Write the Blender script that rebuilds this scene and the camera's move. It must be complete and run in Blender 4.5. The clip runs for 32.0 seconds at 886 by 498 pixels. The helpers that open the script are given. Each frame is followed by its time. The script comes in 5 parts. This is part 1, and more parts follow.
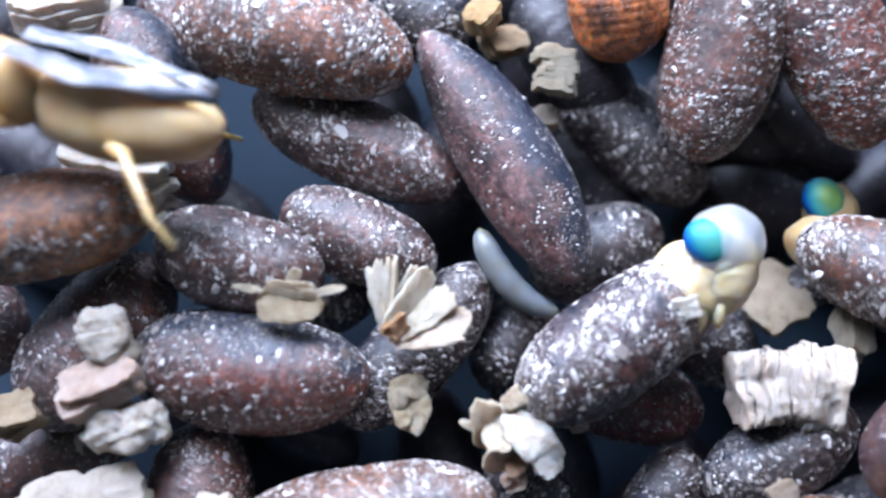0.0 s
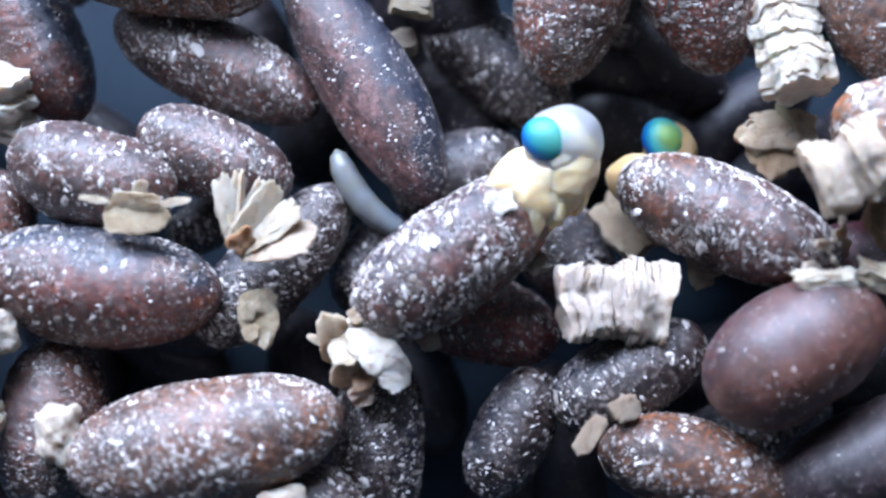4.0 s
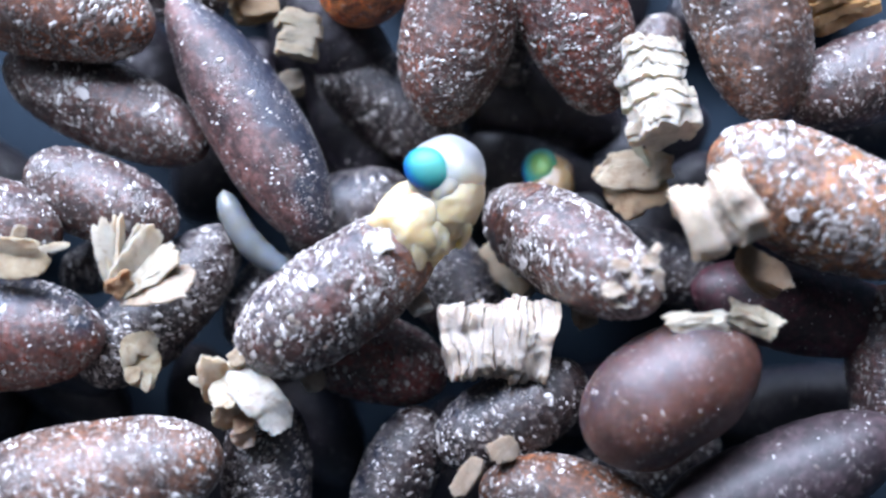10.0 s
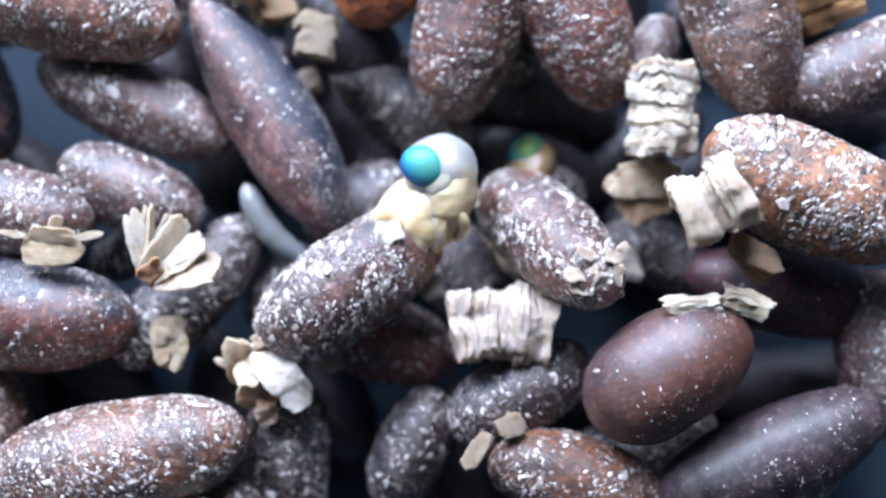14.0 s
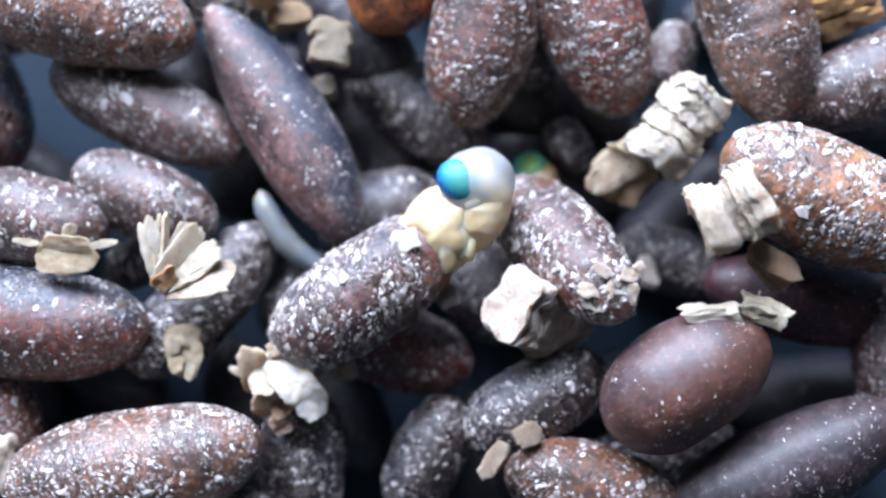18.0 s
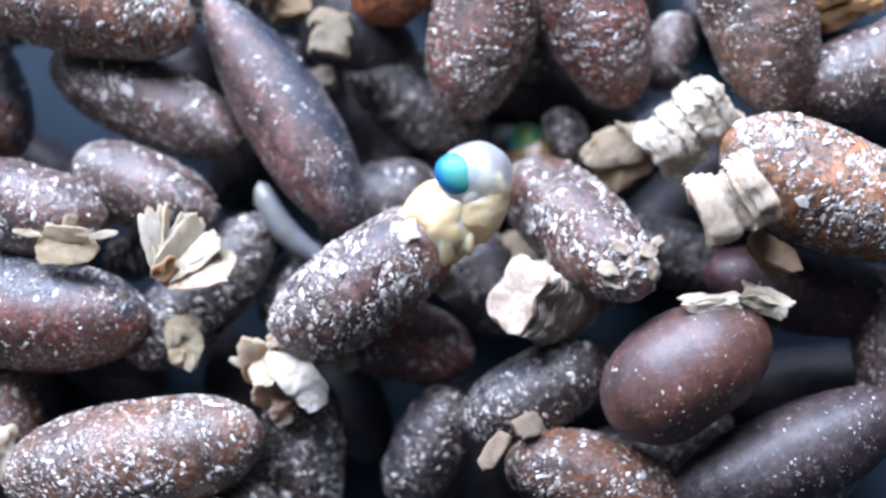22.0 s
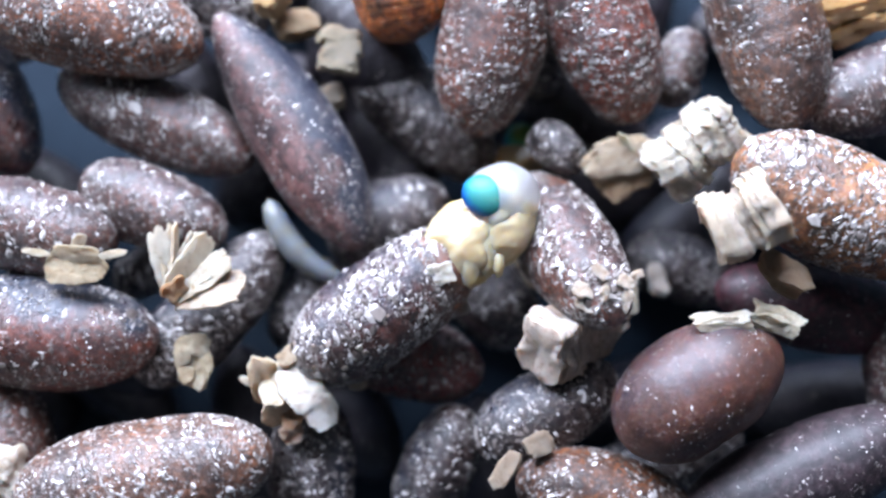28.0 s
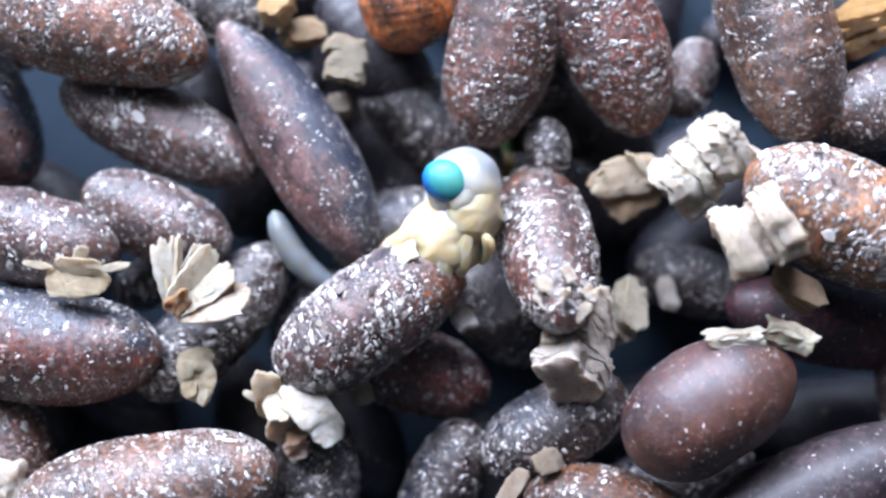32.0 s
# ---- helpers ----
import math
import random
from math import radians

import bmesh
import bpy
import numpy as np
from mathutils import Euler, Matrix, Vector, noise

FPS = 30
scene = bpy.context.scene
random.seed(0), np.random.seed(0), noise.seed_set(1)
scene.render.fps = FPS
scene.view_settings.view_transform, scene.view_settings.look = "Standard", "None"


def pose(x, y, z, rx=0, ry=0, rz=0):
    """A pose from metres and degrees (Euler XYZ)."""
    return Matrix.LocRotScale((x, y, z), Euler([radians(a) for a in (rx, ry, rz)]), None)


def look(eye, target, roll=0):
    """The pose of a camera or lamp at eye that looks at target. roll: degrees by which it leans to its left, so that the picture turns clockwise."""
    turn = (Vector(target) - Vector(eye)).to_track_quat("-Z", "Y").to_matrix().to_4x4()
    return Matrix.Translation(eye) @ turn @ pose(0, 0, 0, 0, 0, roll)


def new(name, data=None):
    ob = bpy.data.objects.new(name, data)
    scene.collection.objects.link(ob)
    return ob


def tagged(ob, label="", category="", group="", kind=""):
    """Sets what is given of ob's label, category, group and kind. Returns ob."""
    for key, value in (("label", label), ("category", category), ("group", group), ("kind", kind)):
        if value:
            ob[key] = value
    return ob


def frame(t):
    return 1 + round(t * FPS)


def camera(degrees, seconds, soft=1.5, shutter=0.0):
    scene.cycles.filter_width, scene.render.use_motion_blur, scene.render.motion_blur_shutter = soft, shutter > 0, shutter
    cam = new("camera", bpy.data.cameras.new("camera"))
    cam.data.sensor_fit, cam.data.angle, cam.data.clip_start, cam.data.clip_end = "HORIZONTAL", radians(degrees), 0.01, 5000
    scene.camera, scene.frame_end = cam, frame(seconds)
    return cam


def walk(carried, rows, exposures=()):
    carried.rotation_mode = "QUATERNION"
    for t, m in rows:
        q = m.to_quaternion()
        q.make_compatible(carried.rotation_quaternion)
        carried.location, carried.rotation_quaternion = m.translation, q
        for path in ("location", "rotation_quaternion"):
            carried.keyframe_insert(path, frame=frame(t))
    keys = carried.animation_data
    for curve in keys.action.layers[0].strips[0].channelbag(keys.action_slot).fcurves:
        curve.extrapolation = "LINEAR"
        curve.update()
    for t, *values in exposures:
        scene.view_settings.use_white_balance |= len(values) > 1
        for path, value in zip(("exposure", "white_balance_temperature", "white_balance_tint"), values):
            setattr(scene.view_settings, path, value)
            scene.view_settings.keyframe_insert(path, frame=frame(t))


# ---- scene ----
MM = 0.001
cam = camera(40.0, 32.0, soft=2.6, shutter=0.5)
cam.data.dof.use_dof = True
cam.data.dof.focus_distance, cam.data.dof.aperture_fstop = 0.0258, 40.0
PATH = [
    (0.0, pose(-0.005500, 0.000997, 0.029401, 0, 0, -0.008)),
    (0.5, pose(-0.005954, 0.000676, 0.028918, 0, 0, 0.351)),
    (1.0, pose(-0.005823, 0.000266, 0.028659, 0, 0, 0.426)),
    (1.5, pose(-0.004589, -0.000178, 0.028899, 0, 0, 0.443)),
    (2.0, pose(-0.002852, -0.000640, 0.029334, 0, 0, 0.512)),
    (2.5, pose(-0.002543, -0.001060, 0.029324, 0, 0, 0.549)),
    (4.5, pose(-0.002198, -0.000459, 0.029765, 0, 0, 0.443)),
    (5.0, pose(-0.002015, -0.000132, 0.029882, 0, 0, 0.344)),
    (5.5, pose(-0.001787, 0.000090, 0.029988, 0, 0, 0.397)),
    (6.0, pose(-0.001519, 0.000199, 0.030071, 0, 0, 0.554)),
    (6.5, pose(-0.001255, 0.000219, 0.030060, 0, 0, 0.436)),
    (7.0, pose(-0.000996, 0.000208, 0.030037, 0, 0, 0.370)),
    (7.5, pose(-0.000742, 0.000206, 0.029999, 0, 0, 0.285)),
    (8.0, pose(-0.000500, 0.000197, 0.029903, 0, 0, 0.212)),
    (8.5, pose(-0.000252, 0.000186, 0.029852, 0, 0, 0.165)),
    (9.0, pose(-0.000040, 0.000181, 0.029844, 0, 0, 0.166)),
    (9.5, pose(0.000109, 0.000186, 0.029827, 0, 0, 0.233)),
    (10.0, pose(0.000167, 0.000172, 0.029804, 0, 0, 0.305)),
    (10.5, pose(0.000152, 0.000099, 0.029781, 0, 0, 0.301)),
    (11.0, pose(0.000069, 0.000022, 0.029811, 0, 0, 0.389)),
    (11.5, pose(-0.000029, -0.000067, 0.029826, 0, 0, 0.421)),
    (12.0, pose(-0.000133, -0.000099, 0.029897, 0, 0, 0.393)),
    (12.5, pose(-0.000181, -0.000080, 0.030107, 0, 0, 0.305)),
    (13.0, pose(-0.000121, -0.000070, 0.030602, 0, 0, 0.234)),
    (13.5, pose(-0.000065, -0.000096, 0.031079, 0, 0, 0.122)),
    (14.0, pose(-0.000069, -0.000096, 0.031400, 0, 0, 0.144)),
    (14.5, pose(-0.000142, -0.000080, 0.031497, 0, 0, 0.175)),
    (16.5, pose(-0.000388, 0.000012, 0.031343, 0, 0, 0.196)),
    (17.0, pose(-0.000403, 0.000044, 0.031269, 0, 0, 0.197)),
    (17.5, pose(-0.000416, 0.000067, 0.031246, 0, 0, 0.201)),
    (18.0, pose(-0.000426, 0.000080, 0.031239, 0, 0, 0.139)),
    (18.5, pose(-0.000435, 0.000077, 0.031235, 0, 0, 0.109)),
    (19.0, pose(-0.000439, 0.000047, 0.031216, 0, 0, 0.116)),
    (19.5, pose(-0.000434, -0.000057, 0.031215, 0, 0, 0.183)),
    (20.0, pose(-0.000434, -0.000120, 0.031190, 0, 0, 0.204)),
    (20.5, pose(-0.000429, -0.000127, 0.031196, 0, 0, 0.206)),
    (21.0, pose(-0.000428, -0.000134, 0.031193, 0, 0, 0.190)),
    (21.5, pose(-0.000419, -0.000141, 0.031220, 0, 0, 0.056)),
    (22.0, pose(-0.000432, -0.000129, 0.031239, 0, 0, 0.083)),
    (22.5, pose(-0.000442, -0.000121, 0.031228, 0, 0, 0.083)),
    (23.0, pose(-0.000452, -0.000112, 0.031200, 0, 0, 0.134)),
    (23.5, pose(-0.000471, -0.000095, 0.031219, 0, 0, 0.156)),
    (24.0, pose(-0.000469, -0.000092, 0.031261, 0, 0, 0.071)),
    (24.5, pose(-0.000489, -0.000085, 0.031273, 0, 0, 0.108)),
    (25.0, pose(-0.000508, -0.000072, 0.031286, 0, 0, 0.005)),
    (25.5, pose(-0.000531, -0.000044, 0.031295, 0, 0, -0.018)),
    (27.5, pose(-0.000610, 0.000181, 0.031274, 0, 0, -0.013)),
    (28.0, pose(-0.000657, 0.000277, 0.031151, 0, 0, -0.029)),
    (28.5, pose(-0.000718, 0.000374, 0.031044, 0, 0, -0.026)),
    (29.0, pose(-0.000760, 0.000455, 0.030931, 0, 0, -0.023)),
    (29.5, pose(-0.000811, 0.000546, 0.030761, 0, 0, 0.221)),
    (30.0, pose(-0.000816, 0.000572, 0.030770, 0, 0, 0.257)),
    (30.5, pose(-0.000816, 0.000566, 0.030729, 0, 0, 0.273)),
    (31.0, pose(-0.000814, 0.000562, 0.030711, 0, 0, 0.280)),
    (31.5, pose(-0.000821, 0.000566, 0.030726, 0, 0, 0.172)),
    (32.0, pose(-0.000822, 0.000567, 0.030732, 0, 0, 0.177)),
]
walk(cam, PATH, [(0.0, 0.05, 6250, 14), (0.3, -0.20, 6250, 14), (1.0, -0.24, 6150, 14), (2.0, 0.0, 6150, 14), (5.0, 0.04, 6250, 14), (6.0, 0.10, 6350, 14), (9.0, 0.10, 6450, 14), (14.0, 0.14, 6500, 14), (18.0, 0.11, 6550, 14), (25.0, 0.10, 6600, 14), (32.0, 0.13, 6600, 14)])

# ---- light: one broad cool-white bench lamp beyond the dish, soft room light all round ----
world = bpy.data.worlds.new("room")
scene.world = world
world.use_nodes = True
world.node_tree.nodes["Background"].inputs["Color"].default_value = (0.60, 0.76, 1.0, 1)
world.node_tree.nodes["Background"].inputs["Strength"].default_value = 0.092
lamp_data = bpy.data.lights.new("bench_lamp", "AREA")
lamp_data.shape, lamp_data.size, lamp_data.size_y, lamp_data.energy = "RECTANGLE", 0.13, 0.075, 1.1
lamp_data.color = (0.675, 0.775, 1.0)
new("bench_lamp", lamp_data).matrix_world = look((-0.031, 0.099, 0.060), (-0.002, 0.0, 0.003))


# ---- materials ----
def material(name, build):
    m = bpy.data.materials.new(name)
    m.use_nodes = True
    nt = m.node_tree
    build(nt, nt.nodes["Principled BSDF"])
    return m


def node(nt, kind, **values):
    n = nt.nodes.new(kind)
    for key, value in values.items():
        n.inputs[key].default_value = value
    return n


def coords(nt):
    return nt.nodes.new("ShaderNodeTexCoord").outputs["Object"]


def grain(nt, scale, detail=4.0, rough=0.6, squeeze=None):
    n = node(nt, "ShaderNodeTexNoise", Scale=scale, Detail=detail, Roughness=rough)
    if squeeze:
        mp = nt.nodes.new("ShaderNodeMapping")
        mp.inputs["Scale"].default_value = squeeze
        nt.links.new(coords(nt), mp.inputs["Vector"])
        nt.links.new(mp.outputs["Vector"], n.inputs["Vector"])
    else:
        nt.links.new(coords(nt), n.inputs["Vector"])
    return n.outputs["Fac"]


def ramp(nt, fac, stops):
    r = nt.nodes.new("ShaderNodeValToRGB")
    els = r.color_ramp.elements
    while len(els) < len(stops):
        els.new(0.5)
    for el, (pos, col) in zip(els, stops):
        el.position, el.color = pos, (*col, 1) if len(col) == 3 else col
    nt.links.new(fac, r.inputs["Fac"])
    return r.outputs["Color"]


def mixed(nt, fac, a, b, mode="MIX"):
    n = nt.nodes.new("ShaderNodeMix")
    n.data_type, n.blend_type = "RGBA", mode
    for socket, value in ((n.inputs[0], fac), (n.inputs[6], a), (n.inputs[7], b)):
        if hasattr(value, "is_linked"):
            nt.links.new(value, socket)
        else:
            socket.default_value = value
    return n.outputs[2]


def bump(nt, bsdf, height, strength, distance):
    b = node(nt, "ShaderNodeBump", Strength=strength, Distance=distance)
    nt.links.new(height, b.inputs["Height"])
    nt.links.new(b.outputs["Normal"], bsdf.inputs["Normal"])


def scaled(nt, value, factor):
    n = node(nt, "ShaderNodeMath")
    n.operation = "MULTIPLY"
    n.inputs[1].default_value = factor
    nt.links.new(value, n.inputs[0])
    return n.outputs[0]


def build_skin(nt, bsdf, grit=0.25, gloss=(0.3, 0.5), film=0.8, glow=0.0, mottling=0.8):
    """Brown glassy chitin; grit: how thickly fine mineral grains lie on it, glow: how far light soaks in."""
    info = nt.nodes.new("ShaderNodeObjectInfo")
    blotch = ramp(nt, grain(nt, 700, 4.0), [(0.37, (0.24, 0.22, 0.26)), (0.63, (1.95, 1.65, 1.45))])
    col = mixed(nt, min(1.0, 0.2 + mottling), info.outputs["Color"], blotch, "MULTIPLY")
    mottle = ramp(nt, grain(nt, 5200, 4.0, 0.7), [(0.40, (0.25, 0.23, 0.23)), (0.60, (1.7, 1.65, 1.6))])
    col = mixed(nt, mottling, col, mottle, "MULTIPLY")
    # the dark insect lies against one side of the case
    place = nt.nodes.new("ShaderNodeSeparateXYZ")
    nt.links.new(coords(nt), place.inputs[0])
    lean = nt.nodes.new("ShaderNodeMath")
    lean.operation = "MULTIPLY_ADD"
    lean.inputs[1].default_value = 330.0
    nt.links.new(place.outputs["Y"], lean.inputs[0])
    nt.links.new(grain(nt, 420, 3.0), lean.inputs[2])
    window = ramp(nt, lean.outputs[0], [(0.54, (0, 0, 0)), (0.66, (1, 1, 1))])
    see = nt.nodes.new("ShaderNodeMath")
    see.operation = "MULTIPLY"
    nt.links.new(window, see.inputs[0])
    nt.links.new(info.outputs["Alpha"], see.inputs[1])
    col = mixed(nt, see.outputs[0], col, (0.004, 0.012, 0.028, 1))
    # grains: uneven cells, each with its own paleness, in drifts
    stir = node(nt, "ShaderNodeTexNoise", Scale=9000.0, Detail=2.0)
    nt.links.new(coords(nt), stir.inputs["Vector"])
    shake = nt.nodes.new("ShaderNodeVectorMath")
    shake.operation = "MULTIPLY_ADD"
    shake.inputs[1].default_value = (0.00012,) * 3
    nt.links.new(stir.outputs["Color"], shake.inputs[0])
    nt.links.new(coords(nt), shake.inputs[2])
    cells = node(nt, "ShaderNodeTexVoronoi", Scale=13500.0)
    nt.links.new(shake.outputs["Vector"], cells.inputs["Vector"])
    split = nt.nodes.new("ShaderNodeSeparateColor")
    nt.links.new(cells.outputs["Color"], split.inputs["Color"])
    crust = ramp(nt, grain(nt, 1300, 5.0, 0.7), [(0.40, (0.10,) * 3), (0.60, (1, 1, 1))])
    laid = ramp(nt, split.outputs["Red"], [(0.40, (0, 0, 0)), (0.58, (1, 1, 1))])
    pale = ramp(nt, split.outputs["Green"], [(0.0, (0.022, 0.011, 0.008)), (0.48, (0.045, 0.026, 0.019)), (0.68, (0.12, 0.088, 0.070)), (0.86, (0.30, 0.26, 0.23)), (1.0, (0.60, 0.56, 0.52))])
    cover = mixed(nt, 1.0, laid, crust, "MULTIPLY")
    grey = nt.nodes.new("ShaderNodeRGBToBW")
    nt.links.new(cover, grey.inputs["Color"])
    col = mixed(nt, scaled(nt, grey.outputs[0], grit), col, pale)
    nt.links.new(col, bsdf.inputs["Base Color"])
    rough = ramp(nt, grain(nt, 3500, 4.0), [(0.3, (gloss[0],) * 3), (0.7, (gloss[1],) * 3)])
    nt.links.new(rough, bsdf.inputs["Roughness"])
    # a thin waxy film gives the broad milky sheen
    bsdf.inputs["Coat Weight"].default_value = film
    bsdf.inputs["Coat IOR"].default_value = 1.7
    bsdf.inputs["Coat Roughness"].default_value = 0.26 if grit > 0.2 else 0.34
    ripple = node(nt, "ShaderNodeBump", Strength=1.0, Distance=0.000058 if grit > 0.2 else 0.000015)
    nt.links.new(grain(nt, 6500, 3.0, 0.7, (1.8, 1.0, 1.0)), ripple.inputs["Height"])
    nt.links.new(ripple.outputs["Normal"], bsdf.inputs["Coat Normal"])
    if glow:
        bsdf.inputs["Subsurface Weight"].default_value = glow
        bsdf.inputs["Subsurface Radius"].default_value = (1.0, 0.30, 0.10)
        bsdf.inputs["Subsurface Scale"].default_value = 0.0006
    relief = nt.nodes.new("ShaderNodeMath")
    relief.operation = "MULTIPLY_ADD"
    relief.inputs[1].default_value = 0.9 * grit
    nt.links.new(grey.outputs[0], relief.inputs[0])
    nt.links.new(scaled(nt, grain(nt, 9000, 6.0, 0.8), 0.3 + grit), relief.inputs[2])
    bump(nt, bsdf, relief.outputs[0], 0.9, 0.00006)


def build_dust(nt, bsdf):
    pick = nt.nodes.new("ShaderNodeNewGeometry").outputs["Random Per Island"]
    col = ramp(nt, pick, [(0.0, (0.05, 0.036, 0.030)), (0.35, (0.14, 0.115, 0.10)), (0.70, (0.32, 0.29, 0.265)), (0.90, (0.50, 0.47, 0.44)), (1.0, (0.68, 0.66, 0.63))])
    nt.links.new(col, bsdf.inputs["Base Color"])
    bsdf.inputs["Roughness"].default_value = 0.28
    bsdf.inputs["IOR"].default_value = 1.7


def build_chip(nt, bsdf):
    tone = nt.nodes.new("ShaderNodeObjectInfo").outputs["Color"]
    stain = ramp(nt, grain(nt, 3000, 6.0, 0.75), [(0.30, (0.36, 0.25, 0.16)), (0.45, (0.72, 0.655, 0.575)), (0.75, (0.92, 0.875, 0.81))])
    nt.links.new(mixed(nt, 1.0, tone, stain, "MULTIPLY"), bsdf.inputs["Base Color"])
    bsdf.inputs["Roughness"].default_value = 0.5
    bsdf.inputs["Subsurface Weight"].default_value = 0.55
    bsdf.inputs["Subsurface Radius"].default_value = (1.0, 0.7, 0.5)
    bsdf.inputs["Subsurface Scale"].default_value = 0.00035
    bump(nt, bsdf, grain(nt, 5000, 8.0, 0.8), 0.9, 0.00018)


def build_cream(nt, bsdf):
    tone = nt.nodes.new("ShaderNodeObjectInfo").outputs["Color"]
    soft = ramp(nt, grain(nt, 1300, 3.0), [(0.36, (0.92, 0.83, 0.68)), (0.60, (1.04, 1.03, 1.0))])
    nt.links.new(mixed(nt, 1.0, tone, soft, "MULTIPLY"), bsdf.inputs["Base Color"])
    bsdf.inputs["Roughness"].default_value = 0.34
    bsdf.inputs["Subsurface Weight"].default_value = 1.0
    bsdf.inputs["Subsurface Radius"].default_value = (1.0, 0.72, 0.36)
    bsdf.inputs["Subsurface Scale"].default_value = 0.0006
    bump(nt, bsdf, grain(nt, 3000, 4.0), 0.25, 0.00006)


def build_bladder(nt, bsdf):
    veil = ramp(nt, grain(nt, 1400, 3.0), [(0.3, (0.62, 0.66, 0.69)), (0.7, (0.78, 0.79, 0.79))])
    nt.links.new(veil, bsdf.inputs["Base Color"])
    bsdf.inputs["Roughness"].default_value = 0.32
    bsdf.inputs["IOR"].default_value = 1.12
    bsdf.inputs["Transmission Weight"].default_value = 0.74
    bsdf.inputs["Coat Weight"].default_value = 0.5
    bsdf.inputs["Coat Roughness"].default_value = 0.25
    bump(nt, bsdf, grain(nt, 2600, 3.0), 0.3, 0.00006)


def build_eye(nt, bsdf, middle=(0.06, 0.27, 0.23)):
    grad = nt.nodes.new("ShaderNodeTexGradient")
    grad.gradient_type = "SPHERICAL"
    mp = nt.nodes.new("ShaderNodeMapping")
    mp.inputs["Scale"].default_value = (1080, 1420, 0)
    mp.inputs["Location"].default_value = (-0.12, -0.22, 0.0)
    nt.links.new(coords(nt), mp.inputs["Vector"])
    nt.links.new(mp.outputs["Vector"], grad.inputs["Vector"])
    col = ramp(nt, grad.outputs["Fac"], [(0.20, (0.005, 0.09, 0.34)), (0.30, (0.01, 0.16, 0.32)), (0.42, (0.03, 0.24, 0.25)), (0.75, middle)])
    nt.links.new(col, bsdf.inputs["Base Color"])
    bsdf.inputs["Metallic"].default_value = 0.15
    bsdf.inputs["Roughness"].default_value = 0.45
    bsdf.inputs["Specular IOR Level"].default_value = 0.25
    bsdf.inputs["Subsurface Weight"].default_value = 0.5
    bsdf.inputs["Subsurface Scale"].default_value = 0.0006
    facets = nt.nodes.new("ShaderNodeTexVoronoi")
    facets.inputs["Scale"].default_value = 26000
    nt.links.new(coords(nt), facets.inputs["Vector"])
    bump(nt, bsdf, facets.outputs["Distance"], 0.2, 0.00002)


def build_dish(nt, bsdf):
    col = ramp(nt, grain(nt, 300, 5.0), [(0.3, (0.009, 0.019, 0.032)), (0.7, (0.019, 0.038, 0.058))])
    nt.links.new(col, bsdf.inputs["Base Color"])
    bsdf.inputs["Roughness"].default_value = 0.75
    bsdf.inputs["Specular IOR Level"].default_value = 0.3
    bump(nt, bsdf, grain(nt, 2500, 4.0), 0.15, 0.00005)


def build_bench(nt, bsdf):
    col = ramp(nt, grain(nt, 60, 6.0), [(0.3, (0.18, 0.18, 0.18)), (0.7, (0.28, 0.28, 0.27))])
    nt.links.new(col, bsdf.inputs["Base Color"])
    bsdf.inputs["Roughness"].default_value = 0.6
    bump(nt, bsdf, grain(nt, 400, 4.0), 0.2, 0.0003)


def build_wing(nt, bsdf):
    col = ramp(nt, grain(nt, 1600, 4.0), [(0.35, (0.10, 0.12, 0.16)), (0.65, (0.34, 0.33, 0.33))])
    nt.links.new(col, bsdf.inputs["Base Color"])
    bsdf.inputs["Roughness"].default_value = 0.25
    bsdf.inputs["Transmission Weight"].default_value = 0.3


GLASSY = material("glassy_puparium_skin", lambda nt, bsdf: build_skin(nt, bsdf, 0.80, (0.28, 0.48), 0.8))
CRUSTED = material("crusted_puparium_skin", lambda nt, bsdf: build_skin(nt, bsdf, 1.0, (0.35, 0.55), 0.30))
WET = material("glossy_dark_puparium_skin", lambda nt, bsdf: build_skin(nt, bsdf, 0.62, (0.22, 0.42), 0.6))
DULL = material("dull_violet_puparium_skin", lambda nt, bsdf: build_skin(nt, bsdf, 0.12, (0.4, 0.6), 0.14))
SPECKLED = material("speckled_puparium_skin", lambda nt, bsdf: build_skin(nt, bsdf, 0.22, (0.38, 0.58), 0.30))
CLEAN = material("clean_puparium_skin", lambda nt, bsdf: build_skin(nt, bsdf, 0.16, (0.42, 0.6), 0.22, 0.5, 0.3))
AMBER = material("translucent_puparium_skin", lambda nt, bsdf: build_skin(nt, bsdf, 0.30, (0.35, 0.5), 0.45, 0.5))
DUST = material("mineral_dust", build_dust)
CHIP = material("vermiculite", build_chip)
CREAM = material("soft_cuticle", build_cream)
BLADDER = material("bladder_membrane", build_bladder)
EYE = material("iridescent_eye", build_eye)
GREEN_EYE = material("yellow_green_eye", lambda nt, bsdf: build_eye(nt, bsdf, (0.09, 0.18, 0.05)))
DISH = material("dish_plastic", build_dish)
BENCH = material("bench_top", build_bench)
WING = material("crumpled_wing", build_wing)
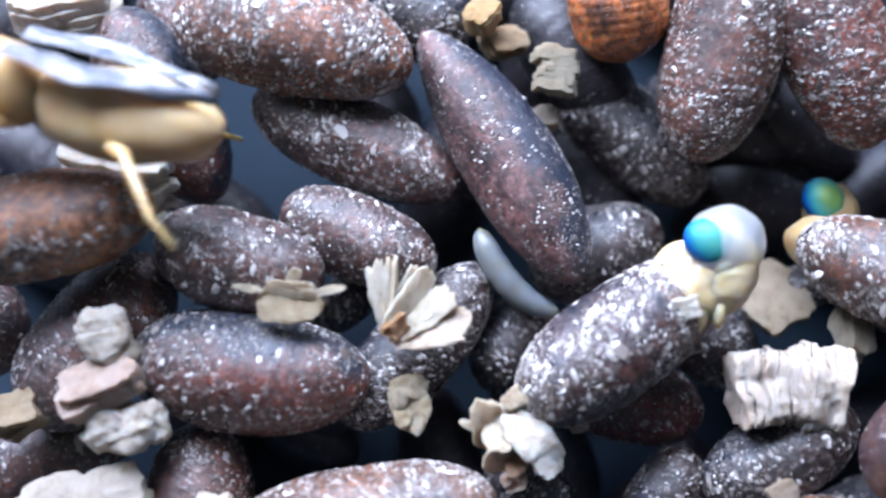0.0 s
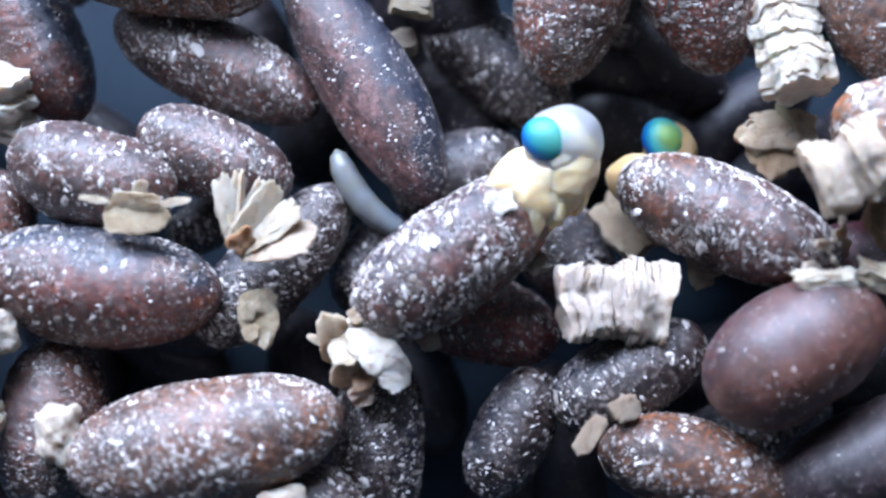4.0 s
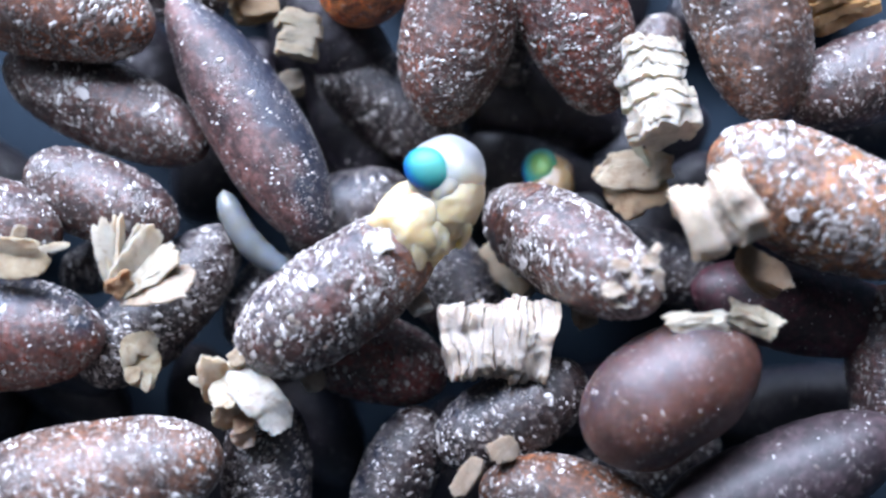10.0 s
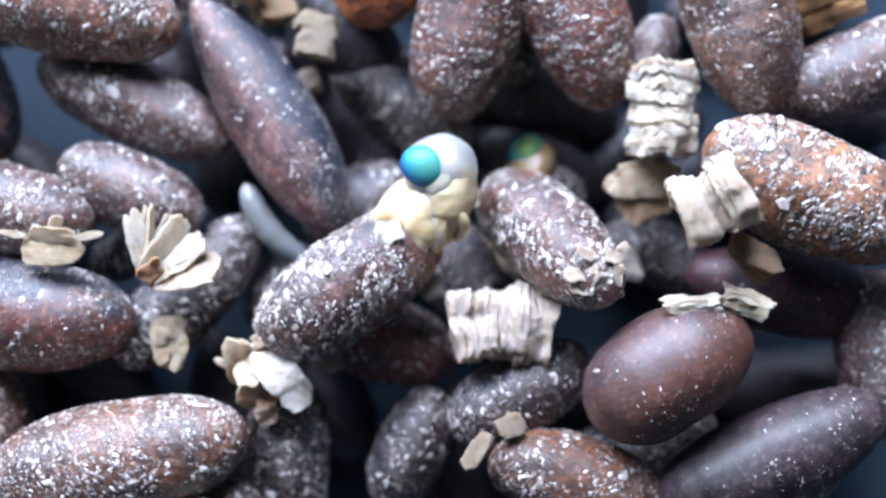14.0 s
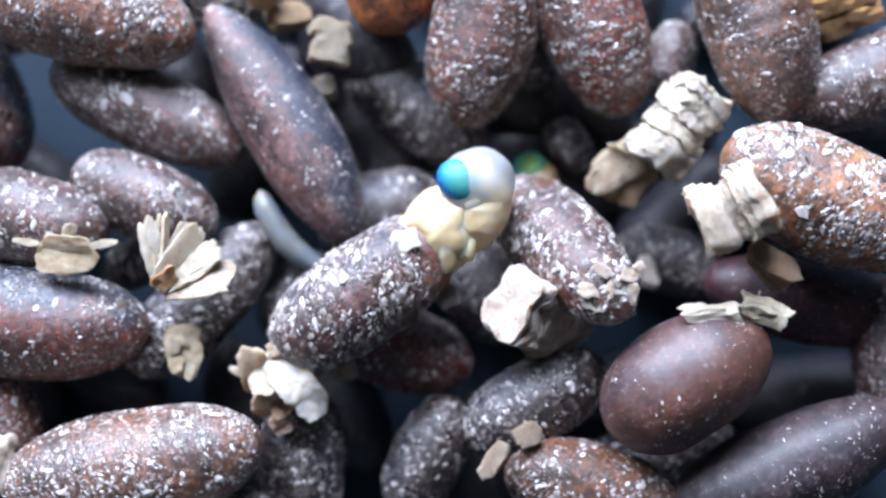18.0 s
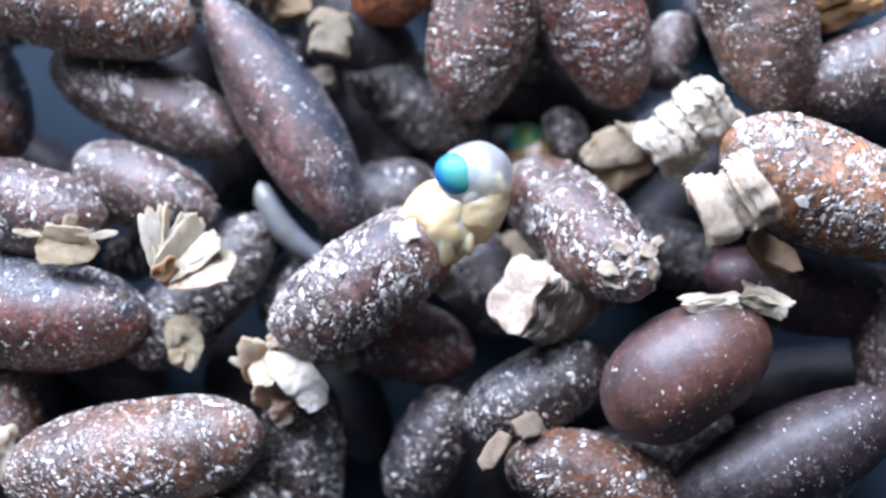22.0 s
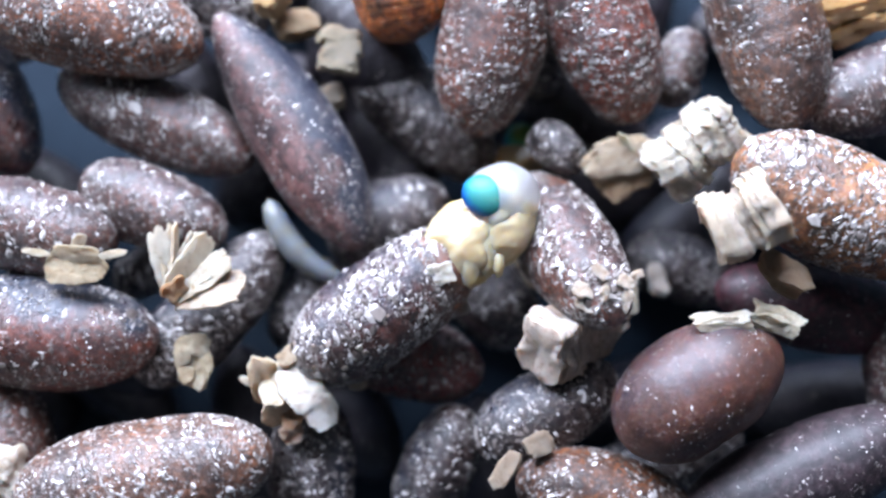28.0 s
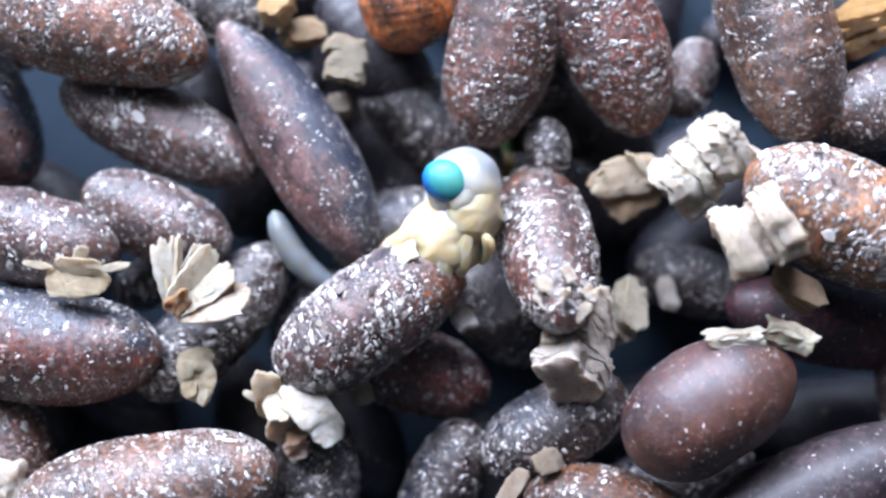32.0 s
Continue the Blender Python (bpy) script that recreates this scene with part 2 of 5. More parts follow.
TONES = {
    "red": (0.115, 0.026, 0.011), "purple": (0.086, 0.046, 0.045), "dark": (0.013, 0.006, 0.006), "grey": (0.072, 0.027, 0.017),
    "blue": (0.078, 0.018, 0.009), "pale": (0.100, 0.047, 0.025), "wine": (0.090, 0.009, 0.006), "olive": (0.095, 0.036, 0.011),
    # violet is near black: it carries the shade of the floor gaps
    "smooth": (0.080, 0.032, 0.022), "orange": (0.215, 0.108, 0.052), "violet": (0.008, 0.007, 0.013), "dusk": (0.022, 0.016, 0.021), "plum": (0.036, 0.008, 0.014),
    "split": (0.068, 0.027, 0.021), "brown": (0.082, 0.026, 0.012), "tan": (0.165, 0.068, 0.034), "amber": (0.300, 0.100, 0.020),
}
SKINS = {
    "red": CRUSTED, "tan": CRUSTED, "brown": CRUSTED, "olive": CRUSTED, "grey": GLASSY, "pale": GLASSY, "blue": WET, "dark": WET, "wine": WET,
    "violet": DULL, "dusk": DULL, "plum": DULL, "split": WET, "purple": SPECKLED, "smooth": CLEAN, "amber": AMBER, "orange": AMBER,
}
# how far the dark insect inside shows through the case
WINDOWS = {"blue": 1.0, "purple": 0.95, "dark": 0.7, "wine": 0.5, "violet": 0.4, "smooth": 0.4, "grey": 0.35, "split": 0.6}


# ---- mesh helpers; lengths in millimetres ----
def mesh_object(name, verts, faces, mat, parent=None, label="", smooth=True):
    me = bpy.data.meshes.new(name)
    me.from_pydata([tuple(c * MM for c in v) for v in verts], [], faces)
    me.materials.append(mat)
    me.polygons.foreach_set("use_smooth", [smooth] * len(me.polygons))
    me.update()
    ob = new(name, me)
    if parent:
        ob.parent = parent
    if label:
        ob["label"] = label
    return ob


def profile(u, shape):
    """Radius, 0 to 1, of a puparium at u, -1 to 1 along its axis."""
    if shape == "spindle":
        blunt = max(0.0, 1 - abs(u) ** 2.2) ** 0.62
        return blunt * (1 - 0.16 * max(0.0, -u)) if u < 0 else max(0.0, 1 - abs(u) ** 2.6) ** 0.58
    return max(0.0, 1 - abs(u) ** 2.5) ** 0.52 * (1 - 0.05 * u)


def revolved(length, width, shape, seed, around=36, along=56, stop=1.0, rings=11, ridge=0.013):
    """Skin of a puparium about the x axis, with faint rings and an uneven outline."""
    verts, faces = [], []
    for i in range(along + 1):
        s = i / along
        u = -math.cos(math.pi * s) if stop == 1.0 else -1 + (1 + stop) * s ** 0.9
        r = profile(u, shape) * width / 2
        bend = 0.05 * width * (1 - u * u) * math.sin(seed)
        for k in range(around):
            a = 2 * math.pi * k / around
            wob = noise.noise(Vector((u * 2.3 + seed, math.cos(a) * 1.3, math.sin(a) * 1.3)))
            fine = noise.noise(Vector((u * 9 + seed, math.cos(a) * 4, math.sin(a) * 4)))
            ring = ridge * math.cos(2 * math.pi * rings * (u + 0.01 * wob) / 2 * (1 + 0.03 * math.sin(seed * 3)))
            rr = r * (1 + 0.04 * wob + 0.012 * fine + ring * (1 - abs(u) ** 3))
            edge = 0.0
            if stop < 1.0 and i == along:
                edge = 0.10 * noise.noise(Vector((k * 0.9, seed, 3.0))) * width
            verts.append((u * length / 2 + edge, rr * math.cos(a) + bend, rr * math.sin(a)))
    for i in range(along):
        for k in range(around):
            n = (k + 1) % around
            faces.append((i * around + k, i * around + n, (i + 1) * around + n, (i + 1) * around + k))
    if stop < 1.0:
        base = len(verts)
        for i in range(6):
            for k in range(around):
                x, y, z = verts[(along - i) * around + k]
                verts.append((x - 0.01, y * 0.95, z * 0.95))
        for k in range(around):
            n = (k + 1) % around
            faces.append((along * around + k, along * around + n, base + n, base + k))
            for i in range(5):
                faces.append((base + i * around + k, base + i * around + n, base + (i + 1) * around + n, base + (i + 1) * around + k))
    return verts, faces


def specks(length, width, shape, count, rng, parent, stop=1.0, big=1.0):
    """Pale mineral flakes stuck to a skin in drifts: many thin ovals in one object."""
    verts, faces = [], []
    bend_seed = parent["seed_number"]
    laid, slant = 0, rng.uniform(-0.7, 0.7)
    while laid < count:
        u = rng.uniform(-0.97, min(0.97, stop))
        a = rng.uniform(0, 2 * math.pi)
        drift = noise.noise(Vector((u * 2.6 + bend_seed * 3, math.cos(a) * 1.4, math.sin(a) * 1.4 + 5))) + 0.6 * noise.noise(Vector((u * 7 + bend_seed, math.cos(a) * 4, math.sin(a) * 4)))
        if rng.random() > 0.45 + 0.9 * drift:
            continue
        laid += 1
        r = profile(u, shape) * width / 2
        slope = (profile(min(u + 0.02, 0.999), shape) - profile(max(u - 0.02, -0.999), shape)) * width / 2 / (0.02 * length)
        wob = noise.noise(Vector((u * 2.3 + bend_seed, math.cos(a) * 1.3, math.sin(a) * 1.3)))
        r *= 1 + 0.04 * wob
        normal = Vector((-slope, math.cos(a), math.sin(a))).normalized()
        bend = 0.05 * width * (1 - u * u) * math.sin(bend_seed)
        spot = Vector((u * length / 2, r * math.cos(a) + bend, r * math.sin(a)))
        up = (normal + Vector((rng.gauss(0, 0.16), rng.gauss(0, 0.16), rng.gauss(0, 0.16)))).normalized()
        along = Vector((1, 0, 0)) - up * up.x
        along = along.normalized() if along.length > 0.05 else up.cross(Vector((0, 1, 0))).normalized()
        turn = math.pi / 2 + slant + rng.gauss(0, 0.55)
        side = along * math.cos(turn) + up.cross(along) * math.sin(turn)
        other = up.cross(side)
        size = (0.025 * math.exp(rng.gauss(0, 0.45)) if rng.random() < 0.70 else 0.060 * math.exp(rng.gauss(0, 0.40))) * big
        corners = rng.choice((5, 6, 7))
        base = len(verts)
        flat = rng.uniform(0.30, 0.70)
        for c in range(corners):
            b = 2 * math.pi * c / corners + rng.uniform(-0.25, 0.25)
            q = size * rng.uniform(0.8, 1.15)
            verts.append(spot + side * (q * math.cos(b)) + other * (q * flat * math.sin(b)) - up * 0.005)
        verts.append(spot + up * (0.008 + size * 0.15) + side * rng.uniform(-0.4, 0.4) * size)
        for c in range(corners):
            faces.append((base + c, base + (c + 1) % corners, base + corners))
    ob = mesh_object("dust", verts, faces, DUST, parent, smooth=False)
    return tagged(ob, "pale grit stuck to the skin", kind="stuff")


def puparium(x, y, z, length, width, yaw, tilt, shape, dust, tone, label, stop=1.0):
    """A fly's barrel-shaped case; +x of its own space is the end that yaw points to."""
    seed = (x * 1.7 + y * 2.9) % 50
    verts, faces = revolved(length, width, shape, seed, stop=stop, ridge=0.003 if tone in ("smooth", "purple") else 0.010)
    ob = mesh_object("puparium", verts, faces, SKINS[tone])
    tagged(ob, label, "insect puparium", "pile of fly puparia")
    ob["seed_number"] = seed
    ob.color = (*TONES[tone], WINDOWS.get(tone, 0.0))
    ob.matrix_world = pose(x * MM, y * MM, z * MM, 0, -tilt, yaw)
    rng = random.Random(int(seed * 1000))
    specks(length, width, shape, int(60 + (350 if dust > 0.58 else 230) * min(dust, 2.0) * length * width), rng, ob, stop, 0.55 if tone == "purple" else 1.25 if dust > 1.5 else 1.0 if dust > 0.5 else 0.5)
    return ob


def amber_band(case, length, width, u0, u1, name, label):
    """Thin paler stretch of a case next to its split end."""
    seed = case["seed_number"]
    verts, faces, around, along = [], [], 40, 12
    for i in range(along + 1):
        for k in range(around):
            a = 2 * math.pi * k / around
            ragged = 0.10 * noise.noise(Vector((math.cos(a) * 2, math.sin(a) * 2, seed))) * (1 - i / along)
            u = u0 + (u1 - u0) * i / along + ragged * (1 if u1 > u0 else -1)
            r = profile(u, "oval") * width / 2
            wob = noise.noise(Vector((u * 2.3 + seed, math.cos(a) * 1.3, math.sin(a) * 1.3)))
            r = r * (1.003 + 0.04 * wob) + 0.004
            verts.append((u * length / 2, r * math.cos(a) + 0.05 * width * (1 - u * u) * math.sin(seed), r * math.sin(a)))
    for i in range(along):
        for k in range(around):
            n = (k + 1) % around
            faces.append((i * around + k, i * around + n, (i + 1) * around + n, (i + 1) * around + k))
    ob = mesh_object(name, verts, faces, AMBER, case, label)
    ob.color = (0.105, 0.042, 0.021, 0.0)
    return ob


def plate(size_x, size_y, thick, rng, corners=36, rough=0.12, shift=None, relief=1.0, square=0.6):
    """One thin mineral layer with a ragged rim and an uneven face, flat in x and y."""
    verts, faces = [], []
    shift = rng.uniform(0, 90) if shift is None else shift
    rims = []
    for k in range(corners):
        a = 2 * math.pi * k / corners
        d = Vector((math.cos(a), math.sin(a), 0))
        sq = 1 / max(abs(d.x), abs(d.y)) ** square
        e = 1 + rough * 2.2 * noise.noise(d * 1.6 + Vector((shift, 0, 1))) + rough * 0.9 * noise.noise(d * 6 + Vector((shift, 3, 1))) + rng.uniform(-0.25, 0.25) * rough
        rims.append((size_x / 2 * e * sq * d.x, size_y / 2 * e * sq * d.y))
    reaches = (1.0, 0.9, 0.66, 0.36)

    def height(x, y):
        return relief * thick * (0.9 * noise.noise(Vector((x * 1.6 + shift, y * 1.6, 7))) + 0.45 * noise.noise(Vector((x * 6 + shift, y * 6, 2))))

    for level in (-0.5, 0.5):
        for ring, reach in enumerate(reaches):
            for x, y in rims:
                drop = 0.92 if ring == 0 else 1.0
                verts.append((x * reach, y * reach, level * thick * drop + height(x * reach, y * reach)))
    rings = len(reaches)

    def at(level, ring, k):
        return (level * rings + ring) * corners + k % corners

    for k in range(corners):
        for ring in range(rings - 1):
            faces.append((at(1, ring, k), at(1, ring, k + 1), at(1, ring + 1, k + 1), at(1, ring + 1, k)))
            faces.append((at(0, ring, k + 1), at(0, ring, k), at(0, ring + 1, k), at(0, ring + 1, k + 1)))
    faces.append(tuple(at(1, rings - 1, k) for k in range(corners)))
    faces.append(tuple(at(0, rings - 1, k) for k in reversed(range(corners))))
    edge = len(verts)
    verts += [verts[at(0, 0, k)] for k in range(corners)] + [verts[at(1, 0, k)] for k in range(corners)]
    for k in range(corners):
        n = (k + 1) % corners
        faces.append((edge + k, edge + n, edge + corners + n, edge + corners + k))
    return verts, faces


def chip(x, y, z, sx, sy, sz, layers, turn, label, tone=(0.70, 0.58, 0.45), seed=1, splay=4.0, name="vermiculite_chip", fan=0.0):
    """A grain of expanded mineral: layers stacked along its own z. turn: Euler degrees."""
    rng = random.Random(seed)
    base = new(name)
    base.matrix_world = pose(x * MM, y * MM, z * MM, *turn)
    tagged(base, label, "vermiculite chip", "mineral chips among the puparia")
    step = sz / layers
    for n in range(layers):
        verts, faces = plate(sx * rng.uniform(0.90, 1.04), sy * rng.uniform(0.90, 1.04), step * rng.uniform(1.2, 1.7), rng, 44, 0.11, seed * 3.1 + n * 0.33, 0.55)
        ob = mesh_object("layer", verts, faces, CHIP, base)
        lean = (n - (layers - 1) / 2) * fan
        ob.matrix_basis = pose(rng.uniform(-0.06, 0.06) * sx * MM, rng.uniform(-0.06, 0.06) * sy * MM, (n - (layers - 1) / 2) * step * MM, rng.gauss(0, splay * 0.6), rng.gauss(0, splay * 0.6) + lean, rng.uniform(-5, 5))
        v = rng.uniform(0.86, 1.10)
        ob.color = (0.72 * tone[0] * v, 0.72 * tone[1] * v, 0.74 * tone[2] * v * rng.uniform(0.93, 1.05), 1)
    return base


def block_chip(x, y, z, sx, sy, sz, layers, turn, label, tone, seed, gape=1.0, rag=1.0):
    """A grain of many thin mineral layers, like a squeezed bellows; layers along its own z."""
    rng = random.Random(seed)
    base = new("vermiculite_chip")
    base.matrix_world = pose(x * MM, y * MM, z * MM, *turn)
    tagged(base, label, "vermiculite chip", "mineral chips among the puparia")
    step = sz / layers
    for n in range(layers):
        w = 1 + 0.16 * rag * noise.noise(Vector((n * 0.23, seed, 0))) + rng.uniform(-0.035, 0.03) * rag
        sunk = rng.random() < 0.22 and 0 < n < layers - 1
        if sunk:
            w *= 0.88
        verts, faces = plate(sx * w, sy * w, step * (1.05 if sunk else rng.uniform(1.1, 1.55)), rng, 48, 0.09 * rag, seed * 3.1 + n * 0.085, 0.8, 0.42)
        q = n - (layers - 1) / 2
        wavy = []
        for v in verts:
            spot = Vector(v) + Vector((0, 0, q * step))
            wavy.append(Vector(v) + rag * (0.13 * noise.noise_vector(spot * 1.5 + Vector((seed, 0, 0))) + 0.06 * noise.noise_vector(spot * 5 + Vector((0, seed, 0)))))
        ob = mesh_object("layer", wavy, faces, CHIP, base)
        ob.matrix_basis = pose(0.16 * sx * noise.noise(Vector((n * 0.17, seed, 4))) * MM, 0.16 * sy * noise.noise(Vector((n * 0.17, seed, 9))) * MM, q * step * MM, gape * (0.9 * q + rng.gauss(0, 1.6)), gape * rng.gauss(0, 1.8), rng.uniform(-4, 4))
        # sunk layers get a darker tone: crevice shade put into the colour
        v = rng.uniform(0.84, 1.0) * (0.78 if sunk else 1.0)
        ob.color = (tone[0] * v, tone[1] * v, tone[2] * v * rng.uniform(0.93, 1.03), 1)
    return base


def crumb_chip(x, y, z, lumps, label, seed):
    """A crumbly grain: ledged lumps grown together, with flakes lifting off. lumps: x, y, z, three radii, tone."""
    base = new("vermiculite_chip")
    base.matrix_world = pose(x * MM, y * MM, z * MM)
    tagged(base, label, "vermiculite chip", "mineral chips among the puparia")
    rng = random.Random(seed)
    for n, (dx, dy, dz, rx, ry, rz, tone) in enumerate(lumps):
        verts, faces = ball(1, 1, 1, 0, 0, 56, 40)
        shift = Vector((seed * 1.7 + n * 5.1, n * 2.3, seed))
        axis = Vector((rng.gauss(0, 1), rng.gauss(0, 1), rng.gauss(0, 0.5))).normalized()
        rough = []
        for v in verts:
            d = Vector(v)
            k = (abs(d.x) ** 3.4 + abs(d.y) ** 3.4 + abs(d.z) ** 3.4) ** (1 / 3.4)
            q = Vector((d.x * rx, d.y * ry, d.z * rz)) / k
            ledge = noise.noise(Vector((q.dot(axis) * 7.5 + seed, n * 3.0, 0))) + 0.6 * noise.noise(Vector((q.dot(axis) * 17, seed, n)))
            e = 0.98 + 0.34 * noise.noise(q * 2.0 + shift) + 0.13 * ledge + 0.10 * noise.noise(q * 6 + shift) + 0.04 * noise.noise(q * 16 + shift)
            rough.append(q * e)
        lump = mesh_object("lump", rough, faces, CHIP, base)
        lump.matrix_basis = pose(dx * MM, dy * MM, dz * MM, 0, 0, 17 * n)
        lump.color = (*tone, 1)
        for _ in range(2 if min(rx, ry) > 0.3 else 0):
            a = rng.uniform(0, 6.28)
            f = mesh_object("flake", *plate(0.9 * rx, 0.7 * ry, 0.05, rng, 26, 0.15), CHIP, base)
            f.matrix_basis = pose((dx + 0.55 * rx * math.cos(a)) * MM, (dy + 0.55 * ry * math.sin(a)) * MM, (dz + 0.55 * rz) * MM, rng.gauss(0, 28), rng.gauss(0, 28), rng.uniform(0, 360))
            coloured(f, tuple(c * rng.uniform(0.9, 1.1) for c in tone))
    return base


def clam_chip(x, y, z, length, width, heading, tone, label, seed):
    """A thin curled flake: two ragged leaves leaning together along one edge, with splinters."""
    base = new("vermiculite_chip")
    base.matrix_world = pose(x * MM, y * MM, z * MM, 0, 0, heading)
    tagged(base, label, "vermiculite chip", "mineral chips among the puparia")
    rng = random.Random(seed)
    for n, (dy, lean, part_length, part_width) in enumerate(((0.13, -38, 1.0, 0.62), (-0.13, 34, 0.92, 0.60), (-0.02, 8, 0.72, 0.55))):
        verts, faces = plate(length * part_length, width * part_width, 0.07, rng, 44, 0.13, None, 1.3)
        curled = [(vx, vy, vz + 0.10 * (2 * vx / length) ** 2 * width + 0.02 * math.sin(9 * vx + seed + n)) for vx, vy, vz in verts]
        leaf = mesh_object("leaf", curled, faces, CHIP, base)
        leaf.matrix_basis = pose(rng.uniform(-0.08, 0.08) * length * MM, dy * width * 1.3 * MM, (0.02 * n - 0.03) * MM, lean, 0, rng.uniform(-9, 9))
        v = rng.uniform(0.85, 1.05)
        coloured(leaf, tuple(v * q for q in tone))
    return base


def folded_chip(x, y, z, leaves, label, seed):
    """Thin curled mineral leaves grown together. leaves: x, y, z, length, width, thickness, curl, Euler degrees, tone."""
    base = new("vermiculite_chip")
    base.matrix_world = pose(x * MM, y * MM, z * MM)
    tagged(base, label, "vermiculite chip", "mineral chips among the puparia")
    rng = random.Random(seed)
    for dx, dy, dz, length, width, thick, curl, turn, tone in leaves:
        verts, faces = plate(length, width, thick, rng, 48, 0.09, None, 1.1, 0.1)
        bent = [(vx, vy, vz - curl * (vx * vx + 0.6 * vy * vy) + 0.03 * noise.noise(Vector((vx * 5, vy * 5, seed)))) for vx, vy, vz in verts]
        leaf = mesh_object("leaf", bent, faces, CHIP, base)
        leaf.matrix_basis = pose(dx * MM, dy * MM, dz * MM, *turn)
        coloured(leaf, tone)
    return base


def fan_chip(x, y, z, petals, label):
    """Mineral layers sprung open about one corner. petals: heading, length, width, lift, roll, tone."""
    base = new("vermiculite_chip")
    base.matrix_world = pose(x * MM, y * MM, z * MM)
    tagged(base, label, "vermiculite chip", "mineral chips among the puparia")
    rng = random.Random(77)
    for heading, length, width, lift, roll, tone in petals:
        for leaf in range(2):
            ob = mesh_object("layer", *plate(length * (1 - 0.10 * leaf), width * (1 - 0.12 * leaf), 0.075, rng, 40, 0.13), CHIP, base)
            a = radians(heading + 5 * leaf)
            ob.matrix_basis = pose(0.5 * length * math.cos(a) * MM, 0.5 * length * math.sin(a) * MM, (0.3 * length * math.sin(radians(lift)) - 0.09 * leaf) * MM, 0, 0, heading + 5 * leaf) @ pose(0, 0, 0, roll + rng.uniform(-8, 8), -lift, 0)
            v = rng.uniform(0.9, 1.05)
            ob.color = (tone[0] * v, tone[1] * v, tone[2] * v, 1)
    core = mesh_object("core", *plate(0.55, 0.45, 0.25, rng, 20, 0.2), CHIP, base, "brown core where the layers meet")
    core.matrix_basis = pose(0.10 * MM, 0.16 * MM, 0.16 * MM, 20, 10, 40)
    core.color = (0.34, 0.20, 0.10, 1)
    return base


def ball(rx, ry, rz, seed=0.0, bumps=0.04, around=28, along=18, rate=1.6):
    """A closed uneven ellipsoid."""
    verts, faces = [], []
    for i in range(along + 1):
        b = math.pi * i / along
        for k in range(around):
            a = 2 * math.pi * k / around
            d = Vector((math.sin(b) * math.cos(a), math.sin(b) * math.sin(a), math.cos(b)))
            e = 1 + bumps * noise.noise(d * rate + Vector((seed, seed * 0.7, 0)))
            verts.append((d.x * rx * e, d.y * ry * e, d.z * rz * e))
    for i in range(along):
        for k in range(around):
            n = (k + 1) % around
            faces.append((i * around + k, (i + 1) * around + k, (i + 1) * around + n, i * around + n))
    return verts, faces


def limb(points, radii, sides=10):
    """A tapered tube through points."""
    verts, faces = [], []
    pts = [Vector(p) for p in points]
    for i, p in enumerate(pts):
        way = (pts[min(i + 1, len(pts) - 1)] - pts[max(i - 1, 0)]).normalized()
        s = way.cross(Vector((0.13, 0.21, 0.97))).normalized()
        o = way.cross(s)
        for k in range(sides):
            a = 2 * math.pi * k / sides
            verts.append(p + s * (radii[i] * math.cos(a)) + o * (radii[i] * math.sin(a)))
    for i in range(len(pts) - 1):
        for k in range(sides):
            n = (k + 1) % sides
            faces.append((i * sides + k, i * sides + n, (i + 1) * sides + n, (i + 1) * sides + k))
    faces.append(tuple(reversed(range(sides))))
    faces.append(tuple((len(pts) - 1) * sides + k for k in range(sides)))
    return verts, faces


def soft_limb(points, radii, seed, sides=40, steps=30):
    """A soft tube through points with lengthwise folds, like loose skin."""
    pts = [Vector(p) for p in points]
    verts, faces = [], []
    last = len(pts) - 1
    for i in range(steps + 1):
        s = min(i / steps * last, last - 1e-6)
        n, f = int(s), s - int(s)
        f = f * f * (3 - 2 * f) * 0.5 + f * 0.5
        p = pts[n].lerp(pts[n + 1], f)
        radius = radii[n] + (radii[n + 1] - radii[n]) * f
        way = (pts[n + 1] - pts[n]).normalized()
        u = way.cross(Vector((0.13, 0.21, 0.97))).normalized()
        o = way.cross(u)
        for k in range(sides):
            a = 2 * math.pi * k / sides
            d = u * math.cos(a) + o * math.sin(a)
            fold = 0.03 * math.sin(5 * a + 3 * noise.noise(p * 1.5 + Vector((seed, 0, 0)))) + 0.07 * noise.noise((p + d * radius) * 2.2 + Vector((0, seed, 0))) + 0.06 * noise.noise((p + d * radius) * 6)
            verts.append(p + d * (radius * (1 + fold)))
    for i in range(steps):
        for k in range(sides):
            n = (k + 1) % sides
            faces.append((i * sides + k, i * sides + n, (i + 1) * sides + n, (i + 1) * sides + k))
    faces.append(tuple(reversed(range(sides))))
    faces.append(tuple(steps * sides + k for k in range(sides)))
    return verts, faces


def coloured(ob, col):
    ob.color = (*col, 1)
    return ob


# ---- bench and dish ----
def slab(name, x0, x1, y0, y1, z0, z1, mat, parent=None, label=""):
    bm = bmesh.new()
    bmesh.ops.create_cube(bm, size=1.0, matrix=Matrix.LocRotScale(Vector(((x0 + x1) / 2, (y0 + y1) / 2, (z0 + z1) / 2)) * MM, None, Vector((x1 - x0, y1 - y0, z1 - z0)) * MM))
    bmesh.ops.bevel(bm, geom=bm.edges[:], offset=0.00025, segments=3, affect="EDGES")
    me = bpy.data.meshes.new(name)
    bm.to_mesh(me)
    bm.free()
    me.materials.append(mat)
    ob = new(name, me)
    if parent:
        ob.parent = parent
    if label:
        ob["label"] = label
    return ob


